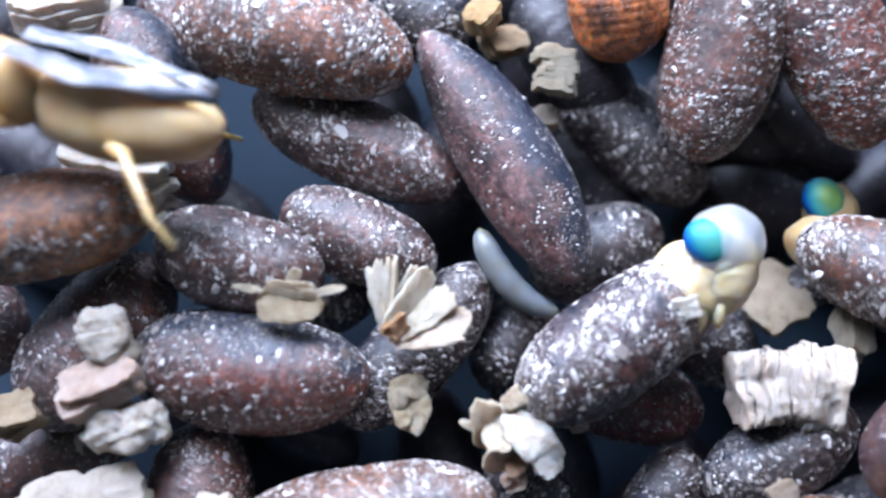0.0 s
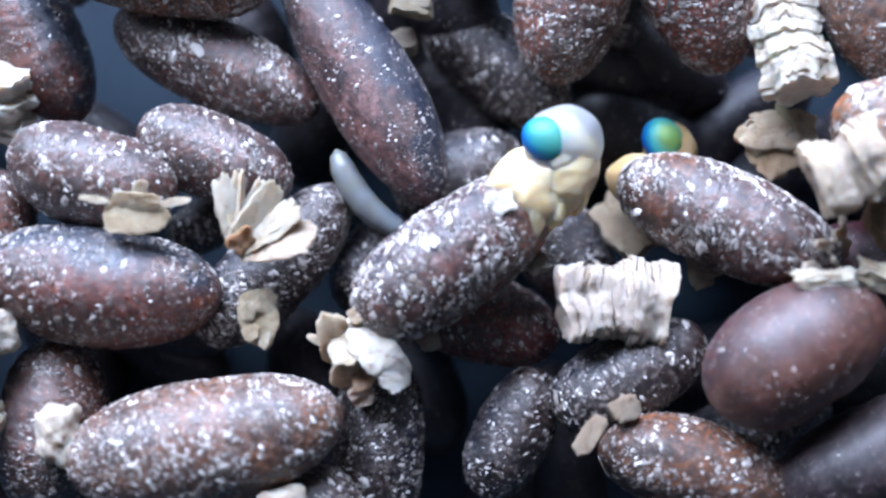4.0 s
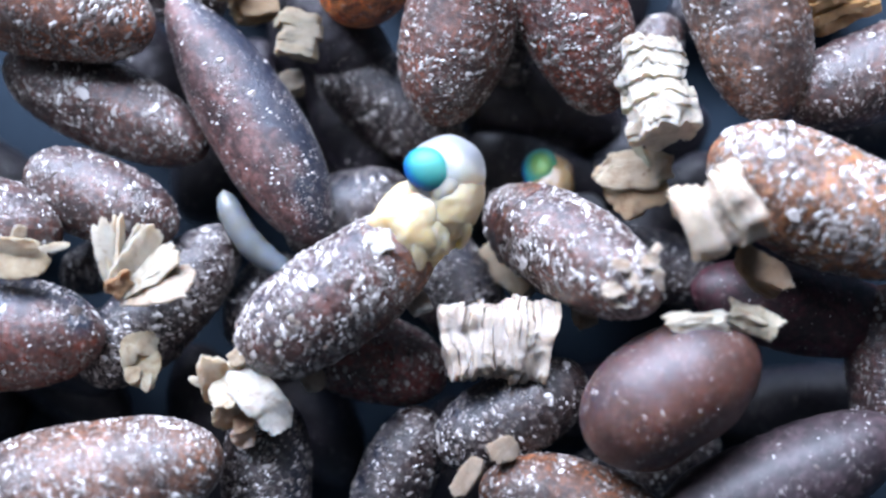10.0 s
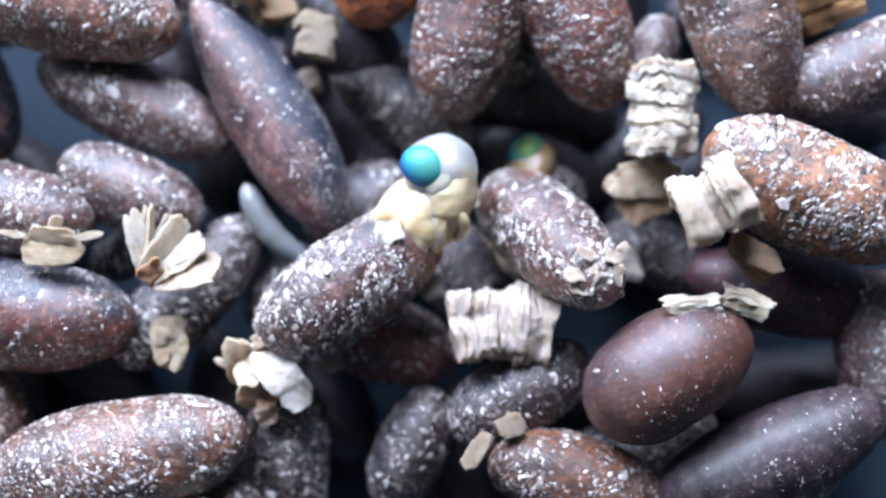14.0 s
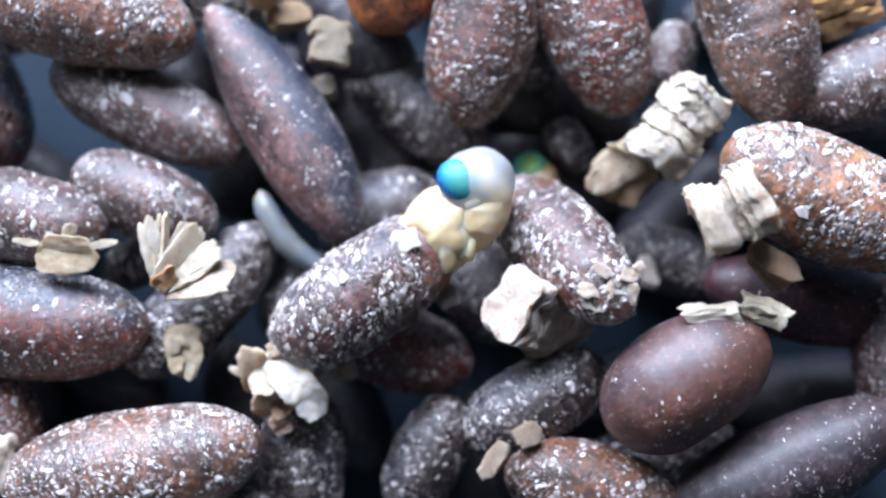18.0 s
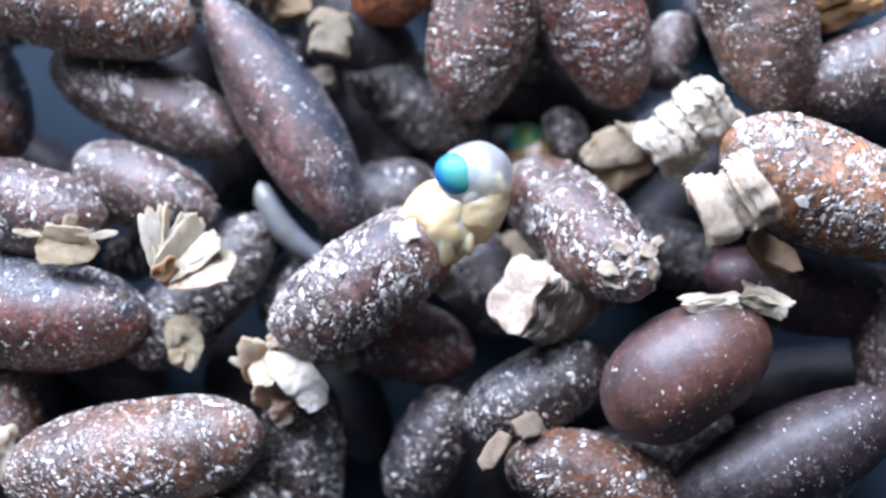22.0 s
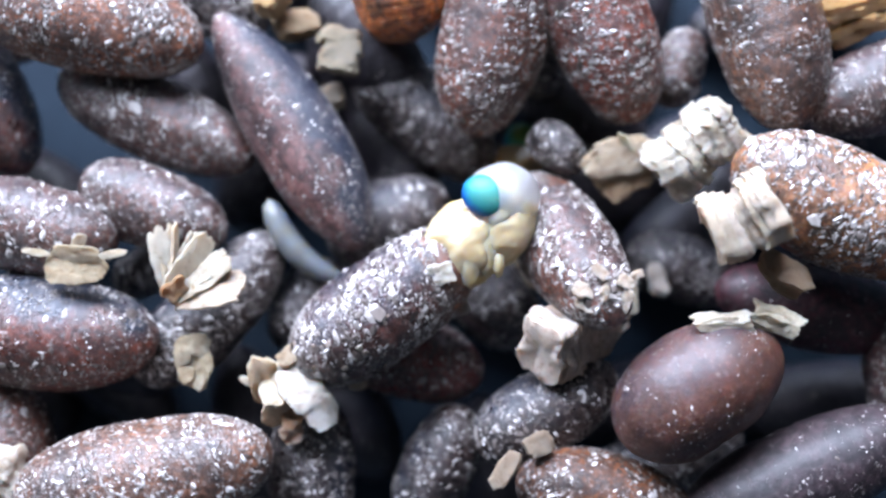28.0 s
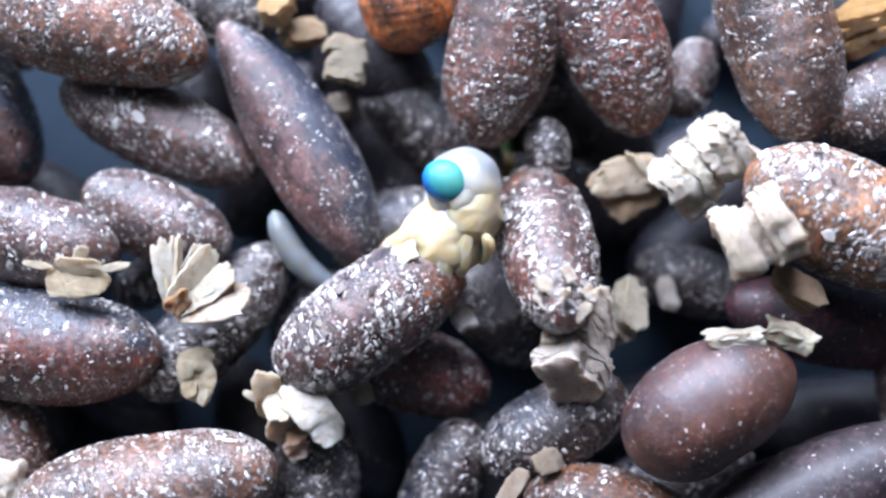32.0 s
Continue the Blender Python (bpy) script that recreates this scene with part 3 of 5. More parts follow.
tagged(slab("bench", -300, 300, -300, 300, -23.2, -3.2, BENCH), "grey worktop under the dish", "worktop", kind="structure")
dish = tagged(new("dish"), "shallow dark blue-black plastic dish holding the puparia", "dish")
slab("base", -26, 20, -22, 22, -3.2, -1.2, DISH, dish)
for edges in ((-27.5, -26.0, -23.5, 23.5), (20.0, 21.5, -23.5, 23.5), (-26.0, 20.0, -23.5, -22.0), (-26.0, 20.0, 22.0, 23.5)):
    slab("rim_wall", *edges, -3.2, 4.5, DISH, dish)

# ---- still puparia ----
puparium(-8.69, 5.44, 3.40, 5.21, 2.47, -11.9, -3.3, "oval", 1.50, "tan", "reddish brown fly puparium speckled with pale grit")
puparium(-4.24, 3.03, 2.80, 6.50, 2.14, -58.2, 2.6, "spindle", 1.00, "purple", "smooth purplish brown puparium tapering to a pointed end")
puparium(-7.42, 3.36, 2.40, 5.00, 1.98, -24.5, 0.0, "oval", 1.20, "grey", "dark brown puparium wedged low under two others")
puparium(-9.79, 0.81, 3.70, 3.68, 2.13, -15.3, 0.0, "oval", 0.90, "grey", "greyish brown puparium with a pale shell chip on its end")
puparium(-7.32, 1.23, 3.10, 3.60, 1.86, -22.7, 0.0, "oval", 0.90, "grey", "greyish brown gritty puparium behind a fan of chips")
puparium(-9.51, -1.49, 3.90, 5.03, 2.51, -6.5, 0.0, "oval", 0.75, "blue", "glossy dark puparium with a bluish sheen and brown belly")
puparium(-6.13, -1.10, 2.70, 4.64, 1.95, 47.0, -9.9, "oval", 1.50, "dark", "dark gritty puparium under a fan of mineral chips")
puparium(-7.79, -0.17, 1.80, 1.84, 1.16, 31.3, 0.0, "oval", 1.20, "dark", "small dark puparium end between larger ones")
puparium(-7.23, -4.70, 4.45, 5.81, 2.63, 11.4, 0.0, "oval", 1.20, "pale", "large grey-brown puparium covered in pale grit")
puparium(-3.63, -5.04, 2.80, 4.06, 1.97, -88.8, -4.2, "oval", 0.80, "dark", "dark bluish puparium standing low beneath a chip cluster")
puparium(-1.48, -2.27, 2.20, 3.70, 1.99, -16.4, 0.0, "oval", 0.70, "wine", "wine-red glossy puparium lying low in the pile")
puparium(0.45, -0.64, 1.40, 3.66, 2.04, -54.7, 0.0, "oval", 1.00, "dark", "dark wine-brown gritty puparium below the hatching one")
puparium(1.66, -3.36, 3.50, 3.66, 1.92, 29.5, 0.0, "oval", 0.75, "dark", "dark brown gritty puparium with a flat pale chip")
puparium(-0.80, -4.77, 2.80, 3.12, 1.71, 65.5, 3.7, "oval", 0.60, "dark", "dark speckled puparium pointing up out of shadow")
puparium(3.00, -5.36, 4.10, 4.22, 2.01, -16.4, 0.0, "oval", 0.70, "olive", "olive-brown puparium with gritty skin")
puparium(4.86, -2.77, 4.80, 4.02, 2.58, 33.0, 2.8, "oval", 0.42, "smooth", "smooth clean plum-brown puparium with faint specks")
puparium(7.15, -4.66, 4.40, 5.55, 2.24, 25.3, 3.1, "oval", 0.50, "dusk", "dull purplish puparium with a few pale dots")
puparium(8.10, 1.25, 4.70, 5.24, 2.60, -22.9, 2.2, "oval", 1.70, "orange", "large orange-brown puparium dusted with pale grit")
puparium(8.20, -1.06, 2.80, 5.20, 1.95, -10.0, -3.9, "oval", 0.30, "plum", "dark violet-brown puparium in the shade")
puparium(0.54, 5.20, 3.10, 4.77, 2.51, -103.8, -5.0, "oval", 1.00, "brown", "brown gritty puparium with its blunt end lowered")
# dark tone instead of brown, for the shade low in the pile
puparium(-1.10, 3.48, 1.00, 4.16, 2.10, -38.0, -2.8, "oval", 0.80, "dark", "brown gritty puparium, toned dark for shade low behind others")
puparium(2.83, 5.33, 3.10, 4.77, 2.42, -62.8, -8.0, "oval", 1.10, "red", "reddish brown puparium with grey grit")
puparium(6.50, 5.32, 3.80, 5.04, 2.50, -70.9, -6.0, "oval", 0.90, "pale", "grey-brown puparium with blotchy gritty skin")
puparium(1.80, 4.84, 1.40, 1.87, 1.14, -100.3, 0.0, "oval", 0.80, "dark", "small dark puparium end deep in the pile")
puparium(4.96, 4.59, 2.10, 1.98, 1.26, 70.5, 0.0, "oval", 1.20, "grey", "pale gritty puparium end behind others")
puparium(9.81, 4.17, 3.40, 4.80, 2.03, 20.3, 0.0, "oval", 0.60, "grey", "wine-brown puparium with a grey upper side")
puparium(-1.72, 6.22, 2.80, 2.30, 2.20, -79.2, -20.8, "oval", 0.20, "amber", "amber-orange clean puparium seen end on")
puparium(-11.65, 4.17, 2.40, 4.72, 2.26, -62.6, -7.3, "oval", 0.50, "blue", "bluish dark puparium standing on end")
puparium(-12.97, -0.98, 3.10, 4.45, 2.55, 52.3, -5.2, "oval", 0.60, "grey", "grey-brown puparium behind a stack of chips")
puparium(-14.57, -3.78, 2.10, 4.86, 2.12, 23.0, 0.0, "oval", 0.70, "grey", "dark violet puparium low in the pile")
puparium(-10.78, -4.59, 3.30, 3.78, 2.35, 85.1, 0.0, "oval", 0.70, "grey", "violet-brown puparium beside a white chip")
puparium(-5.06, -6.87, 3.60, 3.08, 2.45, 86.0, 5.6, "oval", 1.50, "dark", "dark puparium end thickly set with white grit")
puparium(10.15, -2.54, 3.00, 4.02, 2.19, 96.6, 0.0, "oval", 0.70, "grey", "olive-brown puparium standing upright")
# the next two take the dark tone to hold the pile's shade
puparium(-3.87, -1.12, 1.60, 2.55, 1.74, 56.8, 0.0, "oval", 0.60, "dark", "grey puparium, toned dark for shade, low beside a pale husk")
puparium(-2.00, 0.98, 1.50, 3.20, 2.17, 17.5, 0.0, "oval", 0.80, "dark", "gritty puparium, toned dark for shade under the pointed one")
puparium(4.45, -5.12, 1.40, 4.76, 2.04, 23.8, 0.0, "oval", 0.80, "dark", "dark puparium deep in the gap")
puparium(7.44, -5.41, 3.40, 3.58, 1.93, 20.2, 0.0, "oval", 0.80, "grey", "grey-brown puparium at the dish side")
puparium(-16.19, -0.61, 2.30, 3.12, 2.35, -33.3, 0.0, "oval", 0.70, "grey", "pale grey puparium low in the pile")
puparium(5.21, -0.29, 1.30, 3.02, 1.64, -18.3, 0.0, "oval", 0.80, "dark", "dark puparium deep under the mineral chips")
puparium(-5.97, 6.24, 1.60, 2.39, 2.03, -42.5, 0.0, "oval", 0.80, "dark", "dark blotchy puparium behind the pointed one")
# added to fill a gap; its near-black tone stands for shade
puparium(-2.40, 5.35, 1.20, 4.10, 2.00, -52.0, 0.0, "oval", 0.25, "violet", "added puparium toned near black for shade behind the pointed one")
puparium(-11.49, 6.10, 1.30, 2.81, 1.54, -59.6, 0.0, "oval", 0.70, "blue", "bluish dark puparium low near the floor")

# ---- bottom layer on the dish floor, added in the gaps; near-black tone stands for shade ----
puparium(2.39, -8.48, -0.25, 4.60, 1.94, 36.6, 0.0, "oval", 0.20, "violet", "added puparium on the dish floor, toned near black for gap shade")
puparium(-7.55, 5.21, -0.25, 4.45, 1.88, 125.7, 0.0, "oval", 0.20, "violet", "added puparium on the dish floor, toned near black for gap shade")
puparium(8.35, 0.95, -0.25, 4.39, 2.00, 121.4, 0.0, "oval", 0.20, "violet", "added puparium on the dish floor, toned near black for gap shade")
puparium(2.00, 2.30, -0.25, 4.50, 2.01, 34.9, 0.0, "oval", 0.20, "violet", "added puparium on the dish floor, toned near black for gap shade")
puparium(8.47, 8.36, -0.25, 4.78, 2.01, 27.5, 0.0, "oval", 0.20, "violet", "added puparium on the dish floor, toned near black for gap shade")
puparium(0.42, 7.39, -0.25, 4.94, 1.92, 178.0, 0.0, "oval", 0.20, "violet", "added puparium on the dish floor, toned near black for gap shade")
puparium(-4.37, -7.53, -0.25, 4.20, 1.89, 61.5, 0.0, "oval", 0.20, "violet", "added puparium on the dish floor, toned near black for gap shade")
puparium(-14.98, -5.97, -0.25, 4.37, 1.89, 8.8, 0.0, "oval", 0.20, "violet", "added puparium on the dish floor, toned near black for gap shade")
puparium(-5.16, 3.07, -0.25, 4.83, 2.04, 67.6, 0.0, "oval", 0.20, "violet", "added puparium on the dish floor, toned near black for gap shade")
puparium(8.84, -3.50, -0.25, 4.55, 1.90, 8.4, 0.0, "oval", 0.20, "violet", "added puparium on the dish floor, toned near black for gap shade")
puparium(-9.52, -7.39, -0.25, 4.35, 1.99, 90.3, 0.0, "oval", 0.20, "violet", "added puparium on the dish floor, toned near black for gap shade")
puparium(7.89, -6.23, -0.25, 4.50, 2.04, 20.4, 0.0, "oval", 0.20, "violet", "added puparium on the dish floor, toned near black for gap shade")
puparium(-9.51, -2.67, -0.25, 4.85, 1.93, 141.2, 0.0, "oval", 0.20, "violet", "added puparium on the dish floor, toned near black for gap shade")
puparium(-15.65, 8.49, -0.25, 4.96, 1.99, 35.4, 0.0, "oval", 0.20, "violet", "added puparium on the dish floor, toned near black for gap shade")
puparium(-0.79, -7.00, -0.25, 4.75, 1.95, 93.9, 0.0, "oval", 0.20, "violet", "added puparium on the dish floor, toned near black for gap shade")
puparium(9.71, 3.90, -0.25, 4.57, 1.94, 156.6, 0.0, "oval", 0.20, "violet", "added puparium on the dish floor, toned near black for gap shade")
puparium(-5.46, -4.41, -0.25, 4.54, 1.99, 104.0, 0.0, "oval", 0.20, "violet", "added puparium on the dish floor, toned near black for gap shade")
puparium(-15.71, 1.48, -0.25, 4.69, 1.88, 150.0, 0.0, "oval", 0.20, "violet", "added puparium on the dish floor, toned near black for gap shade")
puparium(-7.32, -6.64, -0.25, 4.39, 1.88, 73.0, 0.0, "oval", 0.20, "violet", "added puparium on the dish floor, toned near black for gap shade")
puparium(-12.74, -7.75, -0.25, 4.23, 2.00, 161.0, 0.0, "oval", 0.20, "violet", "added puparium on the dish floor, toned near black for gap shade")
puparium(9.52, -8.46, -0.25, 4.97, 2.03, 161.9, 0.0, "oval", 0.20, "violet", "added puparium on the dish floor, toned near black for gap shade")
puparium(4.63, -3.34, -0.25, 4.68, 1.95, 17.1, 0.0, "oval", 0.20, "violet", "added puparium on the dish floor, toned near black for gap shade")
puparium(-5.17, 7.75, -0.25, 4.29, 1.97, 151.3, 0.0, "oval", 0.20, "violet", "added puparium on the dish floor, toned near black for gap shade")
puparium(-11.25, 1.79, -0.25, 4.37, 1.99, 147.6, 0.0, "oval", 0.20, "violet", "added puparium on the dish floor, toned near black for gap shade")
puparium(0.68, -5.95, -0.25, 4.97, 1.99, 98.2, 0.0, "oval", 0.20, "violet", "added puparium on the dish floor, toned near black for gap shade")
puparium(-14.98, 6.81, -0.25, 4.51, 1.99, 29.3, 0.0, "oval", 0.20, "violet", "added puparium on the dish floor, toned near black for gap shade")
puparium(-15.51, 3.34, -0.25, 4.96, 2.03, 143.2, 0.0, "oval", 0.20, "violet", "added puparium on the dish floor, toned near black for gap shade")
puparium(-10.26, 8.37, -0.25, 4.86, 1.92, 173.2, 0.0, "oval", 0.20, "violet", "added puparium on the dish floor, toned near black for gap shade")
puparium(4.80, 2.22, -0.25, 4.56, 1.96, 37.2, 0.0, "oval", 0.20, "violet", "added puparium on the dish floor, toned near black for gap shade")
puparium(4.04, 6.10, -0.25, 4.81, 2.04, 70.8, 0.0, "oval", 0.20, "violet", "added puparium on the dish floor, toned near black for gap shade")
puparium(8.02, 6.35, -0.25, 4.82, 1.86, 11.6, 0.0, "oval", 0.20, "violet", "added puparium on the dish floor, toned near black for gap shade")
puparium(-11.58, -2.82, -0.25, 4.22, 1.91, 128.8, 0.0, "oval", 0.20, "violet", "added puparium on the dish floor, toned near black for gap shade")
puparium(1.17, 4.00, 0.10, 4.00, 2.00, -27.8, 0.0, "oval", 0.20, "violet", "added puparium on the dish floor, toned near black for gap shade")
puparium(-1.87, 2.95, 0.10, 4.00, 2.00, -68.6, 0.0, "oval", 0.20, "violet", "added puparium on the dish floor, toned near black for gap shade")
puparium(-2.85, 4.82, 0.10, 4.00, 2.00, -65.0, 0.0, "oval", 0.20, "violet", "added puparium on the dish floor, toned near black for gap shade")
puparium(2.43, 2.01, 0.10, 4.00, 2.00, -23.6, 0.0, "oval", 0.20, "violet", "added puparium on the dish floor, toned near black for gap shade")
puparium(2.83, 4.08, 0.10, 4.00, 2.00, -36.5, 0.0, "oval", 0.20, "violet", "added puparium on the dish floor, toned near black for gap shade")
puparium(-3.07, -3.84, 0.10, 4.00, 2.00, -60.6, 0.0, "oval", 0.20, "violet", "added puparium on the dish floor, toned near black for gap shade")
puparium(5.48, 1.06, 0.10, 4.00, 2.00, 41.0, 0.0, "oval", 0.20, "violet", "added puparium on the dish floor, toned near black for gap shade")
puparium(-9.44, -2.36, 0.10, 4.00, 2.00, -23.6, 0.0, "oval", 0.20, "violet", "added puparium on the dish floor, toned near black for gap shade")

# ---- still chips ----
TAN, WHITE, PINK, GREY = (0.66, 0.54, 0.40), (0.80, 0.76, 0.70), (0.76, 0.62, 0.54), (0.62, 0.60, 0.60)
# khaki of these first two is dimmed to include the shadow they lie in
chip(-3.04, 4.88, 2.90, 0.95, 0.55, 0.95, 7, (80, 5, -5), "small ridged khaki mineral chip, toned down for shade", (0.42, 0.38, 0.29), 100)
chip(-3.25, 3.86, 2.40, 0.55, 0.6, 0.3, 2, (-30, 10, 20), "small khaki flake, toned down for shade low in a gap", (0.40, 0.36, 0.29), 101)
chip(-4.65, 6.08, 2.80, 0.8, 0.7, 0.5, 3, (-30, 20, 50), "tan mineral scrap in the pile", (0.62, 0.44, 0.22), 102)
chip(-4.14, 5.60, 2.20, 0.9, 0.7, 0.4, 3, (-20, 30, 10), "dull tan mineral scrap in the shade", (0.45, 0.34, 0.20), 103)
chip(6.66, -0.24, 5.10, 1.3, 0.6, 0.3, 3, (-25, 20, -30), "brown splintered mineral flake", (0.62, 0.46, 0.32), 104, splay=10)
chip(1.39, -3.96, 4.60, 0.62, 0.55, 0.12, 1, (-10, 15, 30), "round grey-tan flake on a puparium", (0.44, 0.37, 0.30), 105)
chip(0.68, -4.55, 4.90, 0.9, 0.4, 0.15, 2, (-20, 0, 55), "narrow tan flake between two puparia", (0.42, 0.35, 0.27), 106)
chip(-12.41, -1.76, 4.90, 1.75, 1, 0.6, 4, (-40, 5, 25), "pinkish layered mineral flake", PINK, 107)
chip(-14.38, -2.42, 4.00, 1.2, 0.8, 0.6, 3, (-30, 0, 20), "tan mineral chip in the pile", TAN, 108)
chip(-12.87, -4.36, 4.60, 2.6, 1.5, 0.9, 4, (-30, 10, 12), "long pale mineral chip", (0.74, 0.70, 0.60), 109)
chip(-0.36, -0.98, 3.70, 0.5, 0.72, 0.1, 2, (-40, 20, 30), "small grey translucent flake in a gap", GREY, 110)
chip(8.63, 5.68, 3.40, 1.7, 1.1, 0.8, 5, (-60, 0, 20), "ribbed orange-tan mineral chip", (0.60, 0.36, 0.14), 111)
chip(4.44, -0.47, 2.10, 0.4, 0.75, 0.2, 2, (-20, 20, 10), "small white flake in the shade", WHITE, 112)
chip(3.38, -0.82, 3.00, 0.7, 1.3, 0.5, 3, (-30, 30, -20), "dull khaki mineral chip behind a puparium", (0.56, 0.52, 0.42), 113)
chip(-13.70, 6.20, 2.80, 2.2, 1, 0.8, 4, (-50, 10, 10), "white mineral chip beyond the pile", WHITE, 114)
chip(1.97, -0.10, 1.80, 1.4, 1.6, 0.5, 3, (-30, 10, 40), "dull cream mineral chip in shade", (0.55, 0.48, 0.36), 115)
chip(-2.66, -2.67, 3.40, 0.5, 0.5, 0.15, 1, (-20, 40, 10), "little white flake by the case", WHITE, 116)
chip(-3.90, -2.13, 4.30, 0.7, 0.4, 0.35, 2, (-30, 0, 40), "little cream flake at the case end", (0.72, 0.62, 0.50), 117)
fan_chip(-6.56, -0.76, 4.70, [(99, 1.35, 0.34, -4, 62, (0.62, 0.53, 0.40)), (86, 1.55, 0.30, 2, 70, (0.66, 0.58, 0.46)), (101, 1.55, 0.46, 8, 15, (0.70, 0.66, 0.58)), (62, 1.55, 0.62, -2, 30, (0.72, 0.68, 0.58)), (34, 1.55, 0.60, 4, -25, (0.68, 0.63, 0.53)), (8, 1.65, 0.72, 8, -20, (0.70, 0.59, 0.50))], "fan of splayed cream mineral layers")
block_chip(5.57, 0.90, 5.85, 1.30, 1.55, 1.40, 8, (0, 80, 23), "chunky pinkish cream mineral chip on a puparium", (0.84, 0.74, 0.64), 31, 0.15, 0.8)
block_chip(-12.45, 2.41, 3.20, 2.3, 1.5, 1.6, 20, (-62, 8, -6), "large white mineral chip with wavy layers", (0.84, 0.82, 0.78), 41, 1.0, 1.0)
folded_chip(-4.05, -3.05, 4.25, [(-0.512, 0.342, 0, 1.403, 0.756, 0.1, 0.25, (10, -38, 100), (0.70, 0.60, 0.46)), (-0.195, 0.415, 0.171, 1.22, 0.732, 0.09, 0.2, (-28, 18, 62), (0.76, 0.68, 0.55)), (0.439, 0.122, 0.268, 1.525, 0.878, 0.12, 0.3, (-12, 14, -38), (0.82, 0.80, 0.76)), (0.634, -0.146, 0.146, 1.159, 0.805, 0.1, 0.3, (-30, 16, -50), (0.80, 0.79, 0.77)), (0.098, 0.561, 0.024, 1.098, 0.561, 0.1, 0.2, (24, -8, 10), (0.72, 0.65, 0.54)), (-0.317, -0.268, -0.024, 1.037, 0.561, 0.1, 0.3, (20, -30, 75), (0.68, 0.58, 0.46)), (0.073, -0.317, -0.049, 0.732, 0.488, 0.14, 0.1, (0, 20, 80), (0.58, 0.40, 0.29)), (0.024, -0.756, -0.146, 0.561, 0.488, 0.2, 0.3, (10, 10, 20), (0.70, 0.54, 0.46)), (-0.85, 0.366, -0.049, 0.61, 0.195, 0.08, 0.1, (0, 0, -24), (0.70, 0.64, 0.54))], "white folded mineral flakes round a pinkish brown core", 3)
folded_chip(-8.63, -0.03, 4.95, [(0, -0.073, 0, 1.366, 0.878, 0.08, 0.35, (-14, 0, 2), (0.50, 0.43, 0.31)), (0.024, 0.22, 0.061, 1.037, 0.415, 0.07, 0.3, (18, 0, -4), (0.54, 0.47, 0.35)), (-0.805, 0.244, -0.024, 0.634, 0.159, 0.06, 0.1, (0, 0, -8), (0.58, 0.53, 0.43)), (0.854, 0.195, 0, 0.671, 0.183, 0.06, 0.1, (0, 0, 10), (0.60, 0.55, 0.46)), (0.122, 0.439, 0, 0.488, 0.268, 0.06, 0.2, (30, 0, 60), (0.56, 0.50, 0.40))], "pale tan shell-like flake on a puparium end", 21)
folded_chip(-6.20, -2.22, 4.20, [(0, 0.022, 0, 1.21, 0.851, 0.08, 0.28, (-10, 4, 98), (0.52, 0.46, 0.34)), (0.157, 0.336, 0.056, 0.515, 0.403, 0.07, 0.2, (10, 20, 40), (0.58, 0.52, 0.41)), (-0.179, 0.134, 0.078, 0.448, 0.314, 0.06, 0.2, (0, -16, 80), (0.56, 0.50, 0.39)), (0.179, -0.381, 0.034, 0.538, 0.246, 0.07, 0.2, (-20, 10, 84), (0.56, 0.51, 0.41)), (-0.134, -0.291, 0.056, 0.403, 0.336, 0.06, 0.2, (-10, -10, 20), (0.46, 0.38, 0.27))], "flat mottled cream flake on a dark puparium", 22)
clam_chip(5.24, -1.29, 5.45, 1.25, 0.52, 4, (0.80, 0.73, 0.62), "thin curled cream flake lying on a smooth puparium", 3)
clam_chip(6.40, -1.21, 5.35, 1.15, 0.66, -14, (0.76, 0.68, 0.54), "folded cream flake lying on a smooth puparium", 8)
crumb_chip(-10.21, -4.66, 4.60, [(0, 0.05, 0, 0.42, 0.58, 0.45, (0.66, 0.62, 0.56)), (0.22, -0.3, -0.05, 0.3, 0.3, 0.3, (0.62, 0.58, 0.52))], "smooth white mineral knob at a puparium end", 5)
crumb_chip(-12.34, -0.71, 4.80, [(0, 0, 0, 0.5, 0.55, 0.35, (0.66, 0.64, 0.6)), (0.3, -0.3, -0.05, 0.35, 0.3, 0.25, (0.6, 0.57, 0.5))], "white crumbly mineral grain on a stack", 6)
crumb_chip(-11.96, -2.66, 4.70, [(-0.1, 0, 0, 0.72, 0.5, 0.4, (0.66, 0.64, 0.6)), (0.5, 0.1, -0.1, 0.4, 0.45, 0.35, (0.62, 0.6, 0.56))], "white crumbly mineral grain against a puparium", 7)
crumb_chip(-5.65, -5.91, 5.00, [(0, 0, 0, 0.4, 0.32, 0.3, (0.66, 0.64, 0.6)), (0.3, 0.1, -0.1, 0.3, 0.25, 0.2, (0.6, 0.57, 0.5))], "small white crumbly mineral grain", 8)


# ---- pale husk lying low ----
def husk(points, x, y, z):
    pts, radii = [], []
    a, m, c = (Vector(p) for p in points)
    for i in range(25):
        s = i / 24
        pts.append(a * ((1 - s) ** 2) + m * (2 * s * (1 - s)) + c * (s * s))
        radii.append(0.30 * math.sin(math.pi * (0.26 + 0.58 * s)) * (1 - (2 * s - 1) ** 8) ** 0.5 * (1 + 0.03 * math.cos(40 * s)) + 0.01)
    ob = mesh_object("husk", *limb(pts, radii, 18), CREAM)
    coloured(ob, (0.15, 0.175, 0.20))
    ob.matrix_world = pose(x * MM, y * MM, z * MM)
    return tagged(ob, "crescent-shaped pale grey empty larval skin", "larval skin")


husk([(-0.90, 0.95, 0.10), (-0.43, -0.58, 0.30), (0.90, -0.95, -0.10)], -3.82, 0.50, 2.70)


